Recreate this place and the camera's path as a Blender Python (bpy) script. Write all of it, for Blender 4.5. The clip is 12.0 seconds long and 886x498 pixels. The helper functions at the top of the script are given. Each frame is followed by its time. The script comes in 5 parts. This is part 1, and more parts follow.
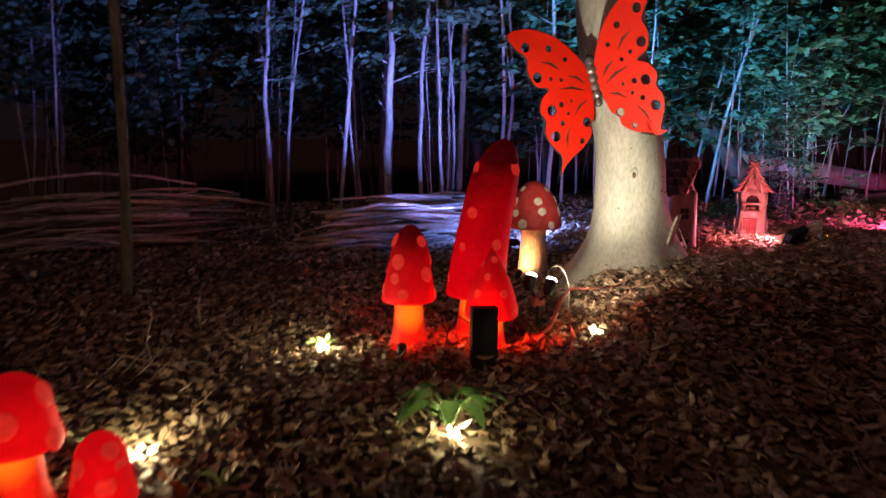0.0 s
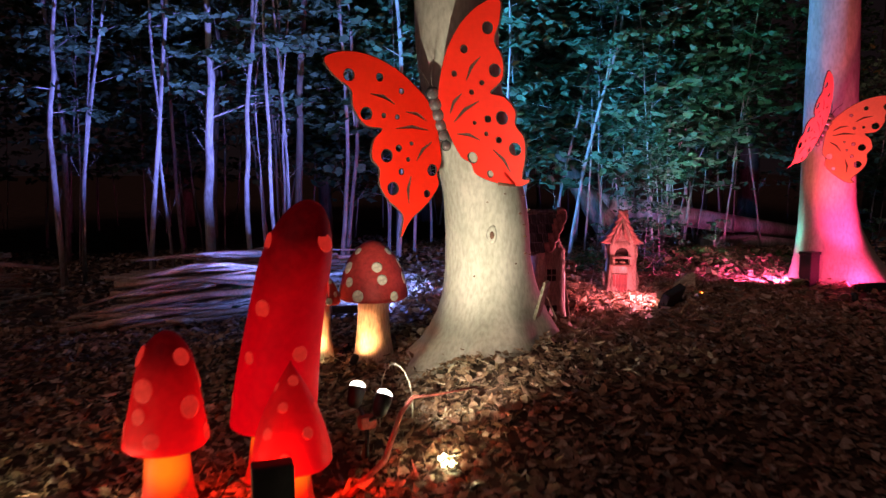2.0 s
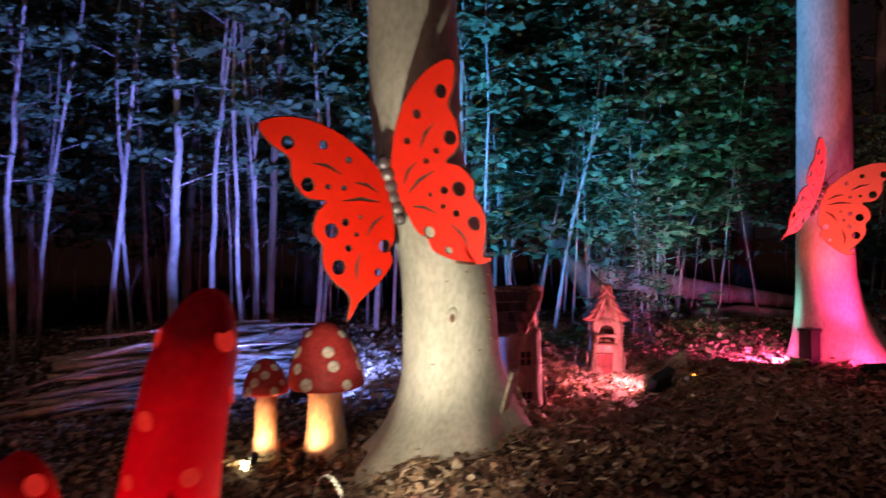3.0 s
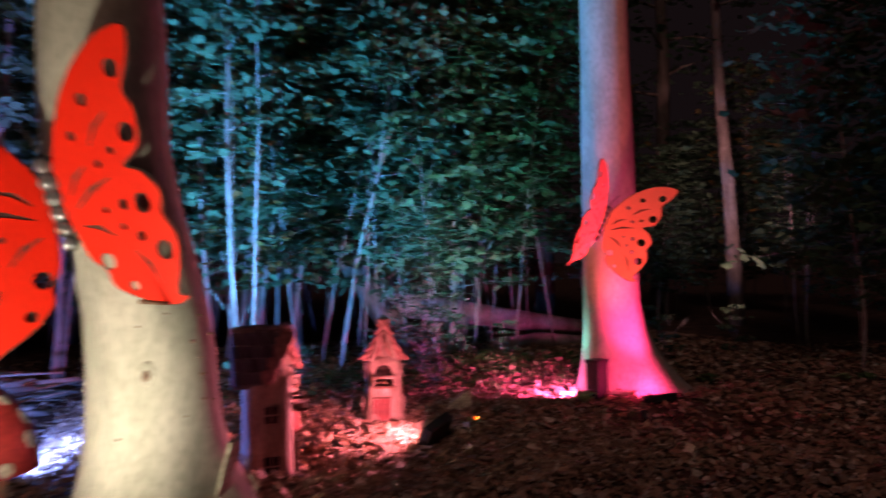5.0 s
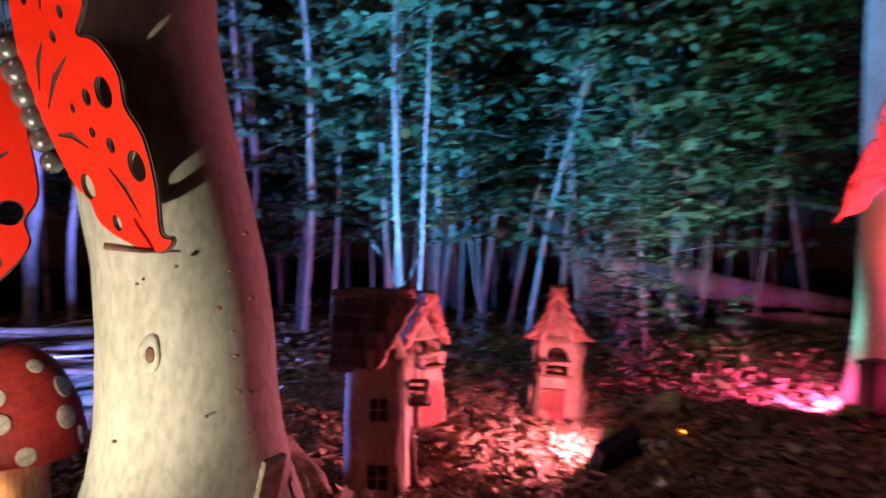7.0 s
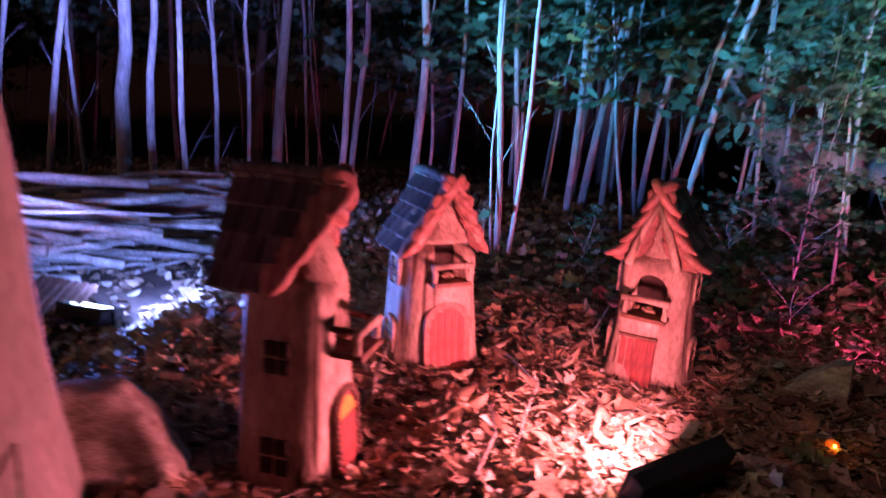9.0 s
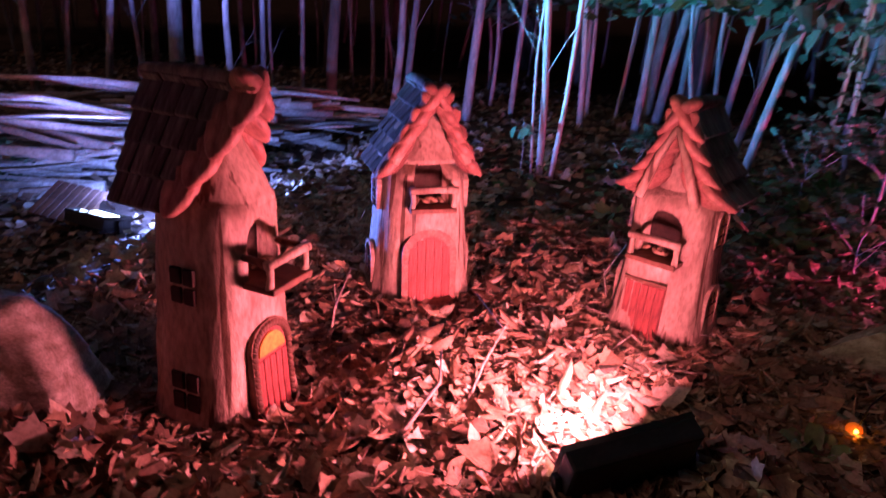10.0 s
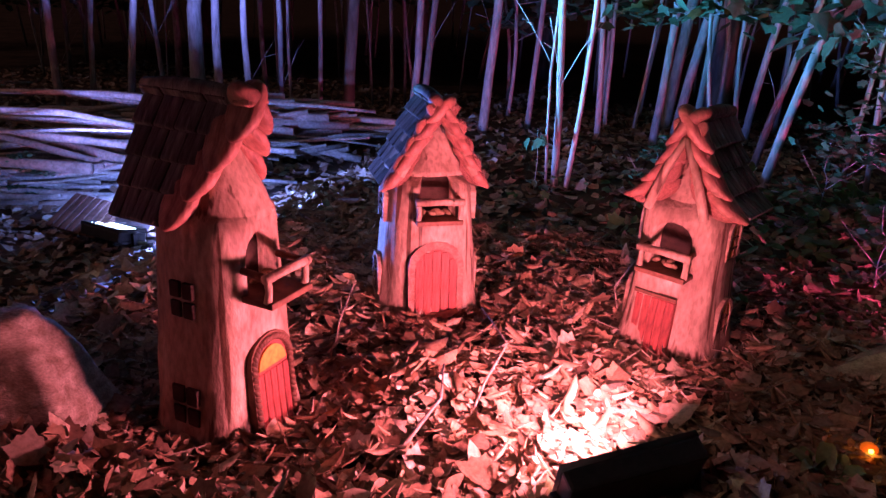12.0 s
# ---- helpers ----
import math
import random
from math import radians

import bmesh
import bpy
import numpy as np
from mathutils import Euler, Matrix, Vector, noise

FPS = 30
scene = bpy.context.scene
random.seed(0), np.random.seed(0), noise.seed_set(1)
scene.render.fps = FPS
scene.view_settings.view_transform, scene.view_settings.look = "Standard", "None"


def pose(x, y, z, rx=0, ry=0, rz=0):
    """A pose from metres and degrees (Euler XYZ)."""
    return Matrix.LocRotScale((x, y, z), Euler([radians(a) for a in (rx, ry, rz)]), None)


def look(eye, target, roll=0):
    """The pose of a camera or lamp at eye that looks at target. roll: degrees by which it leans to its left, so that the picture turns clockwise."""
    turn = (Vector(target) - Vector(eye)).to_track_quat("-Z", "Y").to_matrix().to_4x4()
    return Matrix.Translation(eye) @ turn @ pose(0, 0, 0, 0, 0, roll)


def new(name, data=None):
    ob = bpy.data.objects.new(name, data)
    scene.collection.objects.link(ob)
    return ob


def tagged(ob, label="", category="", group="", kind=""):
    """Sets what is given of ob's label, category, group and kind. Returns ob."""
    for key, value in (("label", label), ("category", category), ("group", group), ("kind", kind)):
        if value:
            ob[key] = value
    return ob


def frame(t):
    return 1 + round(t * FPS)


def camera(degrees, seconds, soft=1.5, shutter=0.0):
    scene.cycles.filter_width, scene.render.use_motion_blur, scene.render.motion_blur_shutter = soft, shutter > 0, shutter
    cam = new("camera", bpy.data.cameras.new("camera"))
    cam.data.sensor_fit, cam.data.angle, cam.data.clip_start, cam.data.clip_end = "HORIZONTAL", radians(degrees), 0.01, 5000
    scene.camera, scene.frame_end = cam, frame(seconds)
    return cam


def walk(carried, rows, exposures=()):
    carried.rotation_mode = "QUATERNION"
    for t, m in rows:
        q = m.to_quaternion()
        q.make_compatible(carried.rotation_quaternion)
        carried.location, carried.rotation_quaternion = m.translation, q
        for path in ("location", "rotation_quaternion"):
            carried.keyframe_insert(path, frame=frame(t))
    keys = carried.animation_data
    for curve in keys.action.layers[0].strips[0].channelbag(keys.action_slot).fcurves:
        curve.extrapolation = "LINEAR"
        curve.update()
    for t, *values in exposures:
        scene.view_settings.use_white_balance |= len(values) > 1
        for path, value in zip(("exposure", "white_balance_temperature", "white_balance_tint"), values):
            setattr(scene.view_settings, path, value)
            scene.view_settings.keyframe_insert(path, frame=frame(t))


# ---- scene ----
cam = camera(64.0, 12.0, 1.4, 1.0)
METRES, EYE, TILT, LEAN, TURN = 8.5, 1.37, -9.0, 0.0, 0.0
ROWS = [
    (0.0, 0.0, 0.0, 0.0, 0.0, 0.0, -0.0),
    (0.5, 0.0091, 0.0456, 0.0114, -0.95, 1.73, 1.7),
    (1.0, 0.04, 0.0998, 0.0279, -3.57, 4.38, 2.58),
    (1.5, 0.0497, 0.1475, 0.0357, -6.62, 4.14, 2.28),
    (2.0, 0.0547, 0.1931, 0.0459, -10.81, 2.68, 1.78),
    (2.5, 0.0754, 0.2269, 0.0555, -10.02, 6.26, 1.52),
    (3.0, 0.1082, 0.2543, 0.0661, -10.8, 7.85, 1.85),
    (5.0, 0.2146, 0.3567, 0.0845, -24.76, 9.18, 4.25),
    (5.5, 0.2471, 0.404, 0.0882, -28.11, 6.75, 4.21),
    (6.0, 0.2669, 0.4435, 0.1021, -25.11, 6.83, 3.43),
    (6.5, 0.3028, 0.4835, 0.0969, -15.0, 7.34, 1.65),
    (7.0, 0.333, 0.5313, 0.1006, -6.47, 6.78, 0.11),
    (7.5, 0.3606, 0.5818, 0.1063, 1.01, 4.57, -1.08),
    (9.5, 0.4921, 0.7722, 0.1312, 14.48, -8.65, -6.32),
    (10.0, 0.5147, 0.7967, 0.1321, 19.43, -12.39, -6.54),
    (10.5, 0.5225, 0.8044, 0.1324, 20.83, -13.5, -6.0),
    (11.0, 0.5233, 0.8052, 0.1333, 20.79, -13.2, -5.68),
    (11.5, 0.5224, 0.8048, 0.1336, 21.03, -12.47, -5.92),
    (12.0, 0.5223, 0.8029, 0.1337, 21.35, -11.78, -6.09),
]
walk(cam, [(t, pose(0, 0, EYE, TILT, LEAN, TURN) @ pose(METRES * x, METRES * y, METRES * z, 90 + pitch, roll, yaw)) for t, x, y, z, yaw, pitch, roll in ROWS])

# ---- light ----
world = bpy.data.worlds.new("night")
scene.world = world
world.use_nodes = True
wn = world.node_tree.nodes
wn["Background"].inputs["Color"].default_value = (0.64, 0.38, 0.45, 1)
wn["Background"].inputs["Strength"].default_value = 0.0095

V = Vector


def smooth(a, b, v):
    k = min(1.0, max(0.0, (v - a) / (b - a)))
    return k * k * (3 - 2 * k)


def ground_z(x, y):
    low = max(smooth(1.9, 1.1, x) * smooth(30, 14, y), 0.4 * smooth(6.4, 4.8, y))
    z = -0.26 * low
    z += 0.05 * noise.noise((x * 0.45, y * 0.45, 3.1)) + 0.022 * noise.noise((x * 1.7, y * 1.7, 7.7))
    z += 0.16 * math.exp(-((x - 6.3) ** 2 / 1.6 + (y - 12.0) ** 2 / 0.5))
    z += 0.07 * math.exp(-((x - 7.4) ** 2 + (y - 10.0) ** 2) / 0.7)
    z += 0.05 * math.exp(-((x - 2.2) ** 2 + (y - 7.5) ** 2) / 0.5)
    for cx, cy, deep in ((2.94, 8.74, 0.12), (3.2, 9.9, 0.055), (4.4, 10.0, 0.085)):
        z -= deep * math.exp(-((x - cx) ** 2 + (y - cy) ** 2) / 0.20)
    far = max(0.0, math.hypot(x - 3, y - 8) - 14)
    return z + 0.35 * smooth(0, 40, far) * noise.noise((x * 0.06, y * 0.06, 1.0))


def lamp_spot(name, eye, target, watts, colour, angle, blend=0.6, radius=0.04):
    data = bpy.data.lights.new(name, "SPOT")
    data.energy, data.color, data.spot_size, data.spot_blend, data.shadow_soft_size = watts, colour, radians(angle), blend, radius
    ob = new(name, data)
    ob.matrix_world = look(eye, target)
    return ob


def lamp_point(name, at, watts, colour, radius=0.02):
    data = bpy.data.lights.new(name, "POINT")
    data.energy, data.color, data.shadow_soft_size = watts, colour, radius
    ob = new(name, data)
    ob.location = at
    return ob


# colours of the lamps
WARM, PINK = (1.0, 0.90, 0.71), (1.0, 0.215, 0.325)
WOODS, TEAL, ROSE = (0.19, 0.23, 1.0), (0.06, 0.33, 0.80), (1.0, 0.03, 0.19)

FIRE = (1.0, 0.024, 0.006)
# added fill: a faint reddish sun in place of unseen ambient light
ambient_fill = new("ambient_fill", bpy.data.lights.new("ambient_fill", "SUN"))
ambient_fill.data.energy, ambient_fill.data.angle, ambient_fill.data.color = 0.25, radians(12), (1.0, 0.52, 0.52)
ambient_fill.matrix_world = look((-7, -6, 12), (3, 6, 0))

# twin garden spotlight on the butterfly tree
lamp_spot("tree_spot", (0.92, 5.90, 0.22), (1.6, 7.6, 1.7), 300, WARM, 88, 0.7, 0.006)
lamp_spot("tree_spot", (0.93, 5.79, 0.22), (2.7, 7.6, 0.1), 120, WARM, 80, 0.9, 0.01)
# floodlight before the fairy houses
flood_face = bpy.data.lights.new("house_flood", "AREA")
flood_face.shape, flood_face.size, flood_face.size_y, flood_face.energy, flood_face.color = "RECTANGLE", 0.30, 0.13, 84, PINK
new("house_flood", flood_face).matrix_world = look((4.29, 8.85, 0.23), (3.38, 9.36, 0.36))
# floodlight towards the stick pile and the woods
lamp_spot("woods_flood", (1.00, 10.34, 0.06), (-0.9, 13.0, 4.2), 3300, WOODS, 90, 1.0, 0.06)
lamp_spot("woods_flood", (0.96, 10.36, 0.06), (-6.4, 14.6, 5.5), 3800, WOODS, 62, 1.0, 0.06)
lamp_spot("woods_flood", (1.10, 10.32, 0.08), (5.2, 13.2, 4.6), 6800, TEAL, 88, 1.0, 0.06)
for aim, watts in (((1.5, 11.6, 0.0), 60), ((-0.2, 11.4, 0.0), 36), ((3.4, 11.2, 0.5), 165)):
    spill = bpy.data.lights.new("woods_flood", "AREA")
    spill.shape, spill.size, spill.size_y, spill.energy, spill.color = "RECTANGLE", 0.30, 0.12, watts, (0.15, 0.24, 1.0)
    new("woods_flood", spill).matrix_world = look((1.02, 10.34, 0.08), aim)
# floodlight at the second butterfly tree
lamp_spot("far_tree_flood", (7.18, 9.22, 0.16), (7.40, 9.80, 3.2), 620, ROSE, 92, 1.0, 0.06)
lamp_spot("far_tree_flood", (7.20, 9.20, 0.16), (7.42, 9.90, 0.3), 55, ROSE, 150, 0.6, 0.06)
lamp_spot("far_tree_flood", (6.58, 9.70, 0.22), (6.1, 12.0, 0.15), 620, (0.95, 0.09, 0.36), 120, 0.8, 0.06)
lamp_spot("far_tree_flood", (6.62, 9.72, 0.22), (6.6, 14.5, 3.6), 1700, (0.10, 0.42, 0.40), 80, 1.0, 0.06)
# added narrow beam without a lamp body, brightening the far grey trunk
lamp_spot("far_tree_flood", (7.62, 9.16, 0.2), (15.7, 15.8, 3.6), 3200, (1.0, 0.42, 0.45), 30, 1.0, 0.06)
# unseen lamp at an assumed place, for the butterfly's separate colour
lamp_spot("butterfly_spot", (6.56, 8.62, 0.16), (7.0, 9.6, 2.0), 330, (1.0, 0.12, 0.10), 60, 0.7, 0.03)
# lamps at the mushrooms
lamp_spot("mushroom_lamp", (0.28, 4.98, 0.0), (0.42, 5.55, 0.05), 62, FIRE, 140, 0.6, 0.03)
lamp_spot("mushroom_lamp", (-0.30, 5.02, -0.17), (-0.20, 5.43, 0.05), 18, FIRE, 130, 0.6, 0.03)
lamp_spot("mushroom_lamp", (0.87, 8.06, -0.19), (1.05, 8.4, 0.10), 46, (1.0, 0.40, 0.16), 90, 0.7, 0.03)
lamp_spot("mushroom_lamp", (0.50, 8.12, -0.19), (0.58, 8.38, 0.05), 34, (1.0, 0.38, 0.15), 90, 0.7, 0.03)
lamp_spot("mushroom_lamp", (-1.72, 2.62, -0.2), (-1.86, 2.95, 0.05), 10, (1.0, 0.10, 0.03), 130, 0.7, 0.03)
lamp_spot("mushroom_lamp", (-1.36, 2.52, -0.2), (-1.44, 2.8, 0.0), 6, (1.0, 0.10, 0.03), 130, 0.7, 0.03)
# small warm lights in the leaves
# the last one is unseen, added for lit leaves near the short mushrooms
for px, py, w in ((-0.92, 5.2, 19.0), (1.25, 5.62, 4.0), (0.07, 3.62, 6.0), (0.42, 8.1, 1.2), (-1.58, 3.45, 15.0)):
    lamp_point("ground_light", (px, py, ground_z(px, py) + 0.11), w, (1.0, 0.85, 0.5))
lamp_point("ember_light", (5.07, 9.27, 0.07), 0.5, (1.0, 0.3, 0.02))


# ---- materials ----
def material(name, colour, rough=0.8, second=None, scale=6.0, stretch=(1, 1, 1), bump=0.3, fine=60.0, metal=0.0, island=0.0, third=None, spec=0.3, object_random=0.0, trans=0.0, grain=0.7, cracks=0.0):
    """Two scales of noise between two or three colours, with relief; island or object_random: how much single pieces differ."""
    m = bpy.data.materials.new(name)
    m.use_nodes = True
    nt = m.node_tree
    n, l = nt.nodes, nt.links
    b = n["Principled BSDF"]
    b.inputs["Roughness"].default_value, b.inputs["Metallic"].default_value = rough, metal
    b.inputs["Specular IOR Level"].default_value = spec
    tc = n.new("ShaderNodeTexCoord")
    mp = n.new("ShaderNodeMapping")
    mp.inputs["Scale"].default_value = stretch
    l.new(tc.outputs["Object"], mp.inputs["Vector"])
    big, small = n.new("ShaderNodeTexNoise"), n.new("ShaderNodeTexNoise")
    big.inputs["Scale"].default_value, big.inputs["Detail"].default_value = scale, 6
    small.inputs["Scale"].default_value, small.inputs["Detail"].default_value = fine, 4
    for t in (big, small):
        l.new(mp.outputs["Vector"], t.inputs["Vector"])
    ramp = n.new("ShaderNodeValToRGB")
    second = second or tuple(c * 0.55 for c in colour)
    e = ramp.color_ramp.elements
    e[0].position, e[1].position = 0.33, 0.66
    e[0].color, e[1].color = (*second, 1), (*colour, 1)
    if third:
        x = e.new(0.78)
        x.color = (*third, 1)
    l.new(big.outputs["Fac"], ramp.inputs["Fac"])
    mix = n.new("ShaderNodeMix")
    mix.data_type, mix.blend_type = "RGBA", "MULTIPLY"
    mix.inputs["Factor"].default_value = grain
    r2 = n.new("ShaderNodeValToRGB")
    r2.color_ramp.elements[0].position, r2.color_ramp.elements[1].position = 0.3, 0.62
    r2.color_ramp.elements[0].color = (0.45, 0.43, 0.4, 1)
    l.new(small.outputs["Fac"], r2.inputs["Fac"])
    l.new(ramp.outputs["Color"], mix.inputs["A"])
    l.new(r2.outputs["Color"], mix.inputs["B"])
    out = mix.outputs["Result"]
    if cracks:
        cm, cn, cr, cx = n.new("ShaderNodeMapping"), n.new("ShaderNodeTexNoise"), n.new("ShaderNodeValToRGB"), n.new("ShaderNodeMix")
        cm.inputs["Scale"].default_value = (24, 24, 0.7)
        cn.inputs["Scale"].default_value, cn.inputs["Detail"].default_value = 1.0, 3
        cr.color_ramp.elements[0].position, cr.color_ramp.elements[1].position = 0.335, 0.385
        cr.color_ramp.elements[0].color = (0.22, 0.14, 0.10, 1)
        cx.data_type, cx.blend_type = "RGBA", "MULTIPLY"
        cx.inputs["Factor"].default_value = cracks
        l.new(tc.outputs["Object"], cm.inputs["Vector"])
        l.new(cm.outputs["Vector"], cn.inputs["Vector"])
        l.new(cn.outputs["Fac"], cr.inputs["Fac"])
        l.new(out, cx.inputs["A"])
        l.new(cr.outputs["Color"], cx.inputs["B"])
        out = cx.outputs["Result"]
    if island or object_random:
        hs = n.new("ShaderNodeHueSaturation")
        mr = n.new("ShaderNodeMapRange")
        k = island or object_random
        mr.inputs["To Min"].default_value, mr.inputs["To Max"].default_value = 1 - k, 1 + k
        if island:
            g = n.new("ShaderNodeNewGeometry")
            l.new(g.outputs["Random Per Island"], mr.inputs["Value"])
        else:
            g = n.new("ShaderNodeObjectInfo")
            l.new(g.outputs["Random"], mr.inputs["Value"])
        l.new(mr.outputs["Result"], hs.inputs["Value"])
        mh = n.new("ShaderNodeMapRange")
        mh.inputs["To Min"].default_value, mh.inputs["To Max"].default_value = 0.5 - 0.05 * k, 0.5 + 0.03 * k
        l.new(mr.outputs["Result"], mh.inputs["Value"])
        l.new(mh.outputs["Result"], hs.inputs["Hue"])
        l.new(out, hs.inputs["Color"])
        out = hs.outputs["Color"]
    l.new(out, b.inputs["Base Color"])
    if bump:
        bp = n.new("ShaderNodeBump")
        bp.inputs["Strength"].default_value, bp.inputs["Distance"].default_value = bump, 0.01
        add = n.new("ShaderNodeMath")
        add.operation = "MULTIPLY_ADD"
        add.inputs[1].default_value = 0.35
        l.new(small.outputs["Fac"], add.inputs[0])
        l.new(big.outputs["Fac"], add.inputs[2])
        l.new(add.outputs["Value"], bp.inputs["Height"])
        l.new(bp.outputs["Normal"], b.inputs["Normal"])
    if trans:
        tr = n.new("ShaderNodeBsdfTranslucent")
        l.new(out, tr.inputs["Color"])
        ms = n.new("ShaderNodeMixShader")
        ms.inputs["Fac"].default_value = trans
        l.new(b.outputs["BSDF"], ms.inputs[1])
        l.new(tr.outputs["BSDF"], ms.inputs[2])
        l.new(ms.outputs["Shader"], n["Material Output"].inputs["Surface"])
    return m


def glowing(name, colour, strength):
    m = bpy.data.materials.new(name)
    m.use_nodes = True
    b = m.node_tree.nodes["Principled BSDF"]
    b.inputs["Base Color"].default_value = (*colour, 1)
    b.inputs["Emission Color"].default_value = (*colour, 1)
    b.inputs["Emission Strength"].default_value = strength
    return m


def painted_glow(name, low, high, z0, z1, strength, base, bulb=None):
    """Thin plastic; its glow is painted emission, low to high colour along its height."""
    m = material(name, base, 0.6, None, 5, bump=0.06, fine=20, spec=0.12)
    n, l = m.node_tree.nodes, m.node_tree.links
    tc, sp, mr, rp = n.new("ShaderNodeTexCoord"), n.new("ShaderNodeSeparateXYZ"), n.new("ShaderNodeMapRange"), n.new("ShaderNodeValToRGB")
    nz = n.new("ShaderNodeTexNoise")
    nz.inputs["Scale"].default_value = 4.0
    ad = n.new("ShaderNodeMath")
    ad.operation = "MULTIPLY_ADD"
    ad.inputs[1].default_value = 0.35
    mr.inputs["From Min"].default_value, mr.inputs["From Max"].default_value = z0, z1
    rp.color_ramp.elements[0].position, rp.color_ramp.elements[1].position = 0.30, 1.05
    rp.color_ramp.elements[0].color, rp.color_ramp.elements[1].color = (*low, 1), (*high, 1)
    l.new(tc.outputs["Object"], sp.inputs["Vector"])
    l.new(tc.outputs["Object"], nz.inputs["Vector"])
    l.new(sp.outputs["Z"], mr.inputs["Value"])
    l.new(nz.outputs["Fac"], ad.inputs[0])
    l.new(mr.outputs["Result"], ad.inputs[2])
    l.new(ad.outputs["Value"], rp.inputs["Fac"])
    # bulb only centres the painted patch; no bulb is built there
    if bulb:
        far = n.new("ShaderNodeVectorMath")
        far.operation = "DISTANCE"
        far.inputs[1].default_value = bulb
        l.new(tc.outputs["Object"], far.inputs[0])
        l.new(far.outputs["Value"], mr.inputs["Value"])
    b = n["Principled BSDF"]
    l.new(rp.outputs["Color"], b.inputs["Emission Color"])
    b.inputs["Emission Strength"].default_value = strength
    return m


SOIL = material("soil", (0.13, 0.085, 0.055), 0.95, (0.05, 0.032, 0.02), 3.0, bump=0.9, fine=38, third=(0.16, 0.11, 0.07))
LITTER = material("dead_leaf", (0.40, 0.26, 0.17), 0.7, (0.22, 0.13, 0.08), 9, bump=0.35, fine=70, island=0.42, third=(0.52, 0.38, 0.26))
LITTER_PALE = material("pale_dead_leaf", (0.60, 0.50, 0.38), 0.65, (0.42, 0.32, 0.22), 9, bump=0.25, fine=70, island=0.4)
BEECH = material("beech_bark", (0.56, 0.53, 0.44), 0.8, (0.40, 0.39, 0.31), 2.6, (1.3, 1.3, 0.55), 0.45, 26, third=(0.66, 0.64, 0.55), grain=0.5)
BARK = material("sapling_bark", (0.40, 0.38, 0.34), 0.85, (0.20, 0.18, 0.16), 5, (1, 1, 0.25), 0.5, 40, object_random=0.3)
BARK_DARK = material("dark_bark", (0.20, 0.17, 0.14), 0.9, (0.09, 0.075, 0.06), 5, (1, 1, 0.25), 0.9, 30, object_random=0.3)
LEAF = material("green_leaf", (0.11, 0.21, 0.11), 0.6, (0.065, 0.13, 0.065), 3, bump=0.1, fine=30, island=0.5, trans=0.35, spec=0.15)
LEAF_TURNING = material("turning_leaf", (0.30, 0.16, 0.05), 0.55, (0.10, 0.13, 0.04), 3, bump=0.1, fine=30, island=0.5, trans=0.3)
PLANT = material("plant_leaf", (0.12, 0.20, 0.06), 0.4, (0.07, 0.13, 0.035), 6, bump=0.15, fine=40, island=0.3, trans=0.25)
PLANT_PALE = material("variegated_leaf", (0.45, 0.46, 0.25), 0.45, (0.20, 0.30, 0.10), 6, bump=0.15, fine=40, island=0.3, trans=0.25)
STICK = material("cut_branch", (0.48, 0.41, 0.33), 0.8, (0.26, 0.21, 0.16), 5, (1, 1, 1), 0.5, 40, object_random=0.3)
CARVED = material("carved_wood", (0.50, 0.38, 0.28), 0.6, (0.26, 0.17, 0.12), 5.0, (2.0, 2.0, 0.8), 1.3, 34, third=(0.80, 0.66, 0.46), cracks=0.92)
SHINGLE = material("shingle_wood", (0.17, 0.16, 0.145), 0.7, (0.07, 0.066, 0.06), 9, (0.6, 4, 1), 1.2, 40, object_random=0.4)
GABLE = material("gable_wood", (0.44, 0.20, 0.165), 0.5, (0.24, 0.09, 0.075), 9, (0.7, 3, 1), 0.9, 45, object_random=0.25, third=(0.52, 0.28, 0.22))
ARCH_WOOD = material("brown_arch_wood", (0.40, 0.20, 0.14), 0.6, (0.24, 0.11, 0.08), 10, (2, 2, 1), 0.8, 40)
DOOR_RED = material("red_stained_plank", (0.38, 0.085, 0.075), 0.55, (0.22, 0.05, 0.045), 10, (3, 0.6, 3), 0.8, 40, object_random=0.15)
DARK_WOOD = material("dark_wood", (0.20, 0.10, 0.06), 0.65, (0.10, 0.05, 0.03), 8, (1, 1, 1), 0.4, 40)
# near-black: shade painted on the recess back, and the colour of dark panes
RECESS_DARK = material("recess_shade_and_pane", (0.05, 0.03, 0.02), 0.9, (0.02, 0.012, 0.01), 8, bump=0.3)
AMBER = material("amber_paint", (0.80, 0.45, 0.08), 0.5, (0.65, 0.32, 0.05), 8, bump=0.2)
# the light's dimming up the caps is put into their emission
CAP_TALL = painted_glow("lit_red_plastic_tall", (0.72, 0.0, 0.006), (0.035, 0.0, 0.001), 0.55, 1.70, 0.62, (0.30, 0.003, 0.004))
CAP_RED = painted_glow("lit_red_plastic", (0.85, 0.003, 0.006), (0.05, 0.0, 0.001), 0.35, 1.05, 0.62, (0.30, 0.003, 0.004))
# the lamp's hot patch on the stem front is painted as emission
STEM_GLOW = painted_glow("stem_painted_glow", (0.45, 0.006, 0.003), (1.0, 0.25, 0.008), 0.19, 0.02, 0.9, (0.36, 0.03, 0.012), (0.0, -0.12, 0.30))
SPOT_LIT = painted_glow("lit_pale_spot", (0.85, 0.03, 0.02), (0.22, 0.02, 0.02), 0.0, 1.5, 0.5, (0.40, 0.04, 0.04))
CAP_MATT = material("red_mushroom_paint", (0.50, 0.045, 0.04), 0.55, (0.40, 0.03, 0.03), 5, bump=0.1, fine=30)
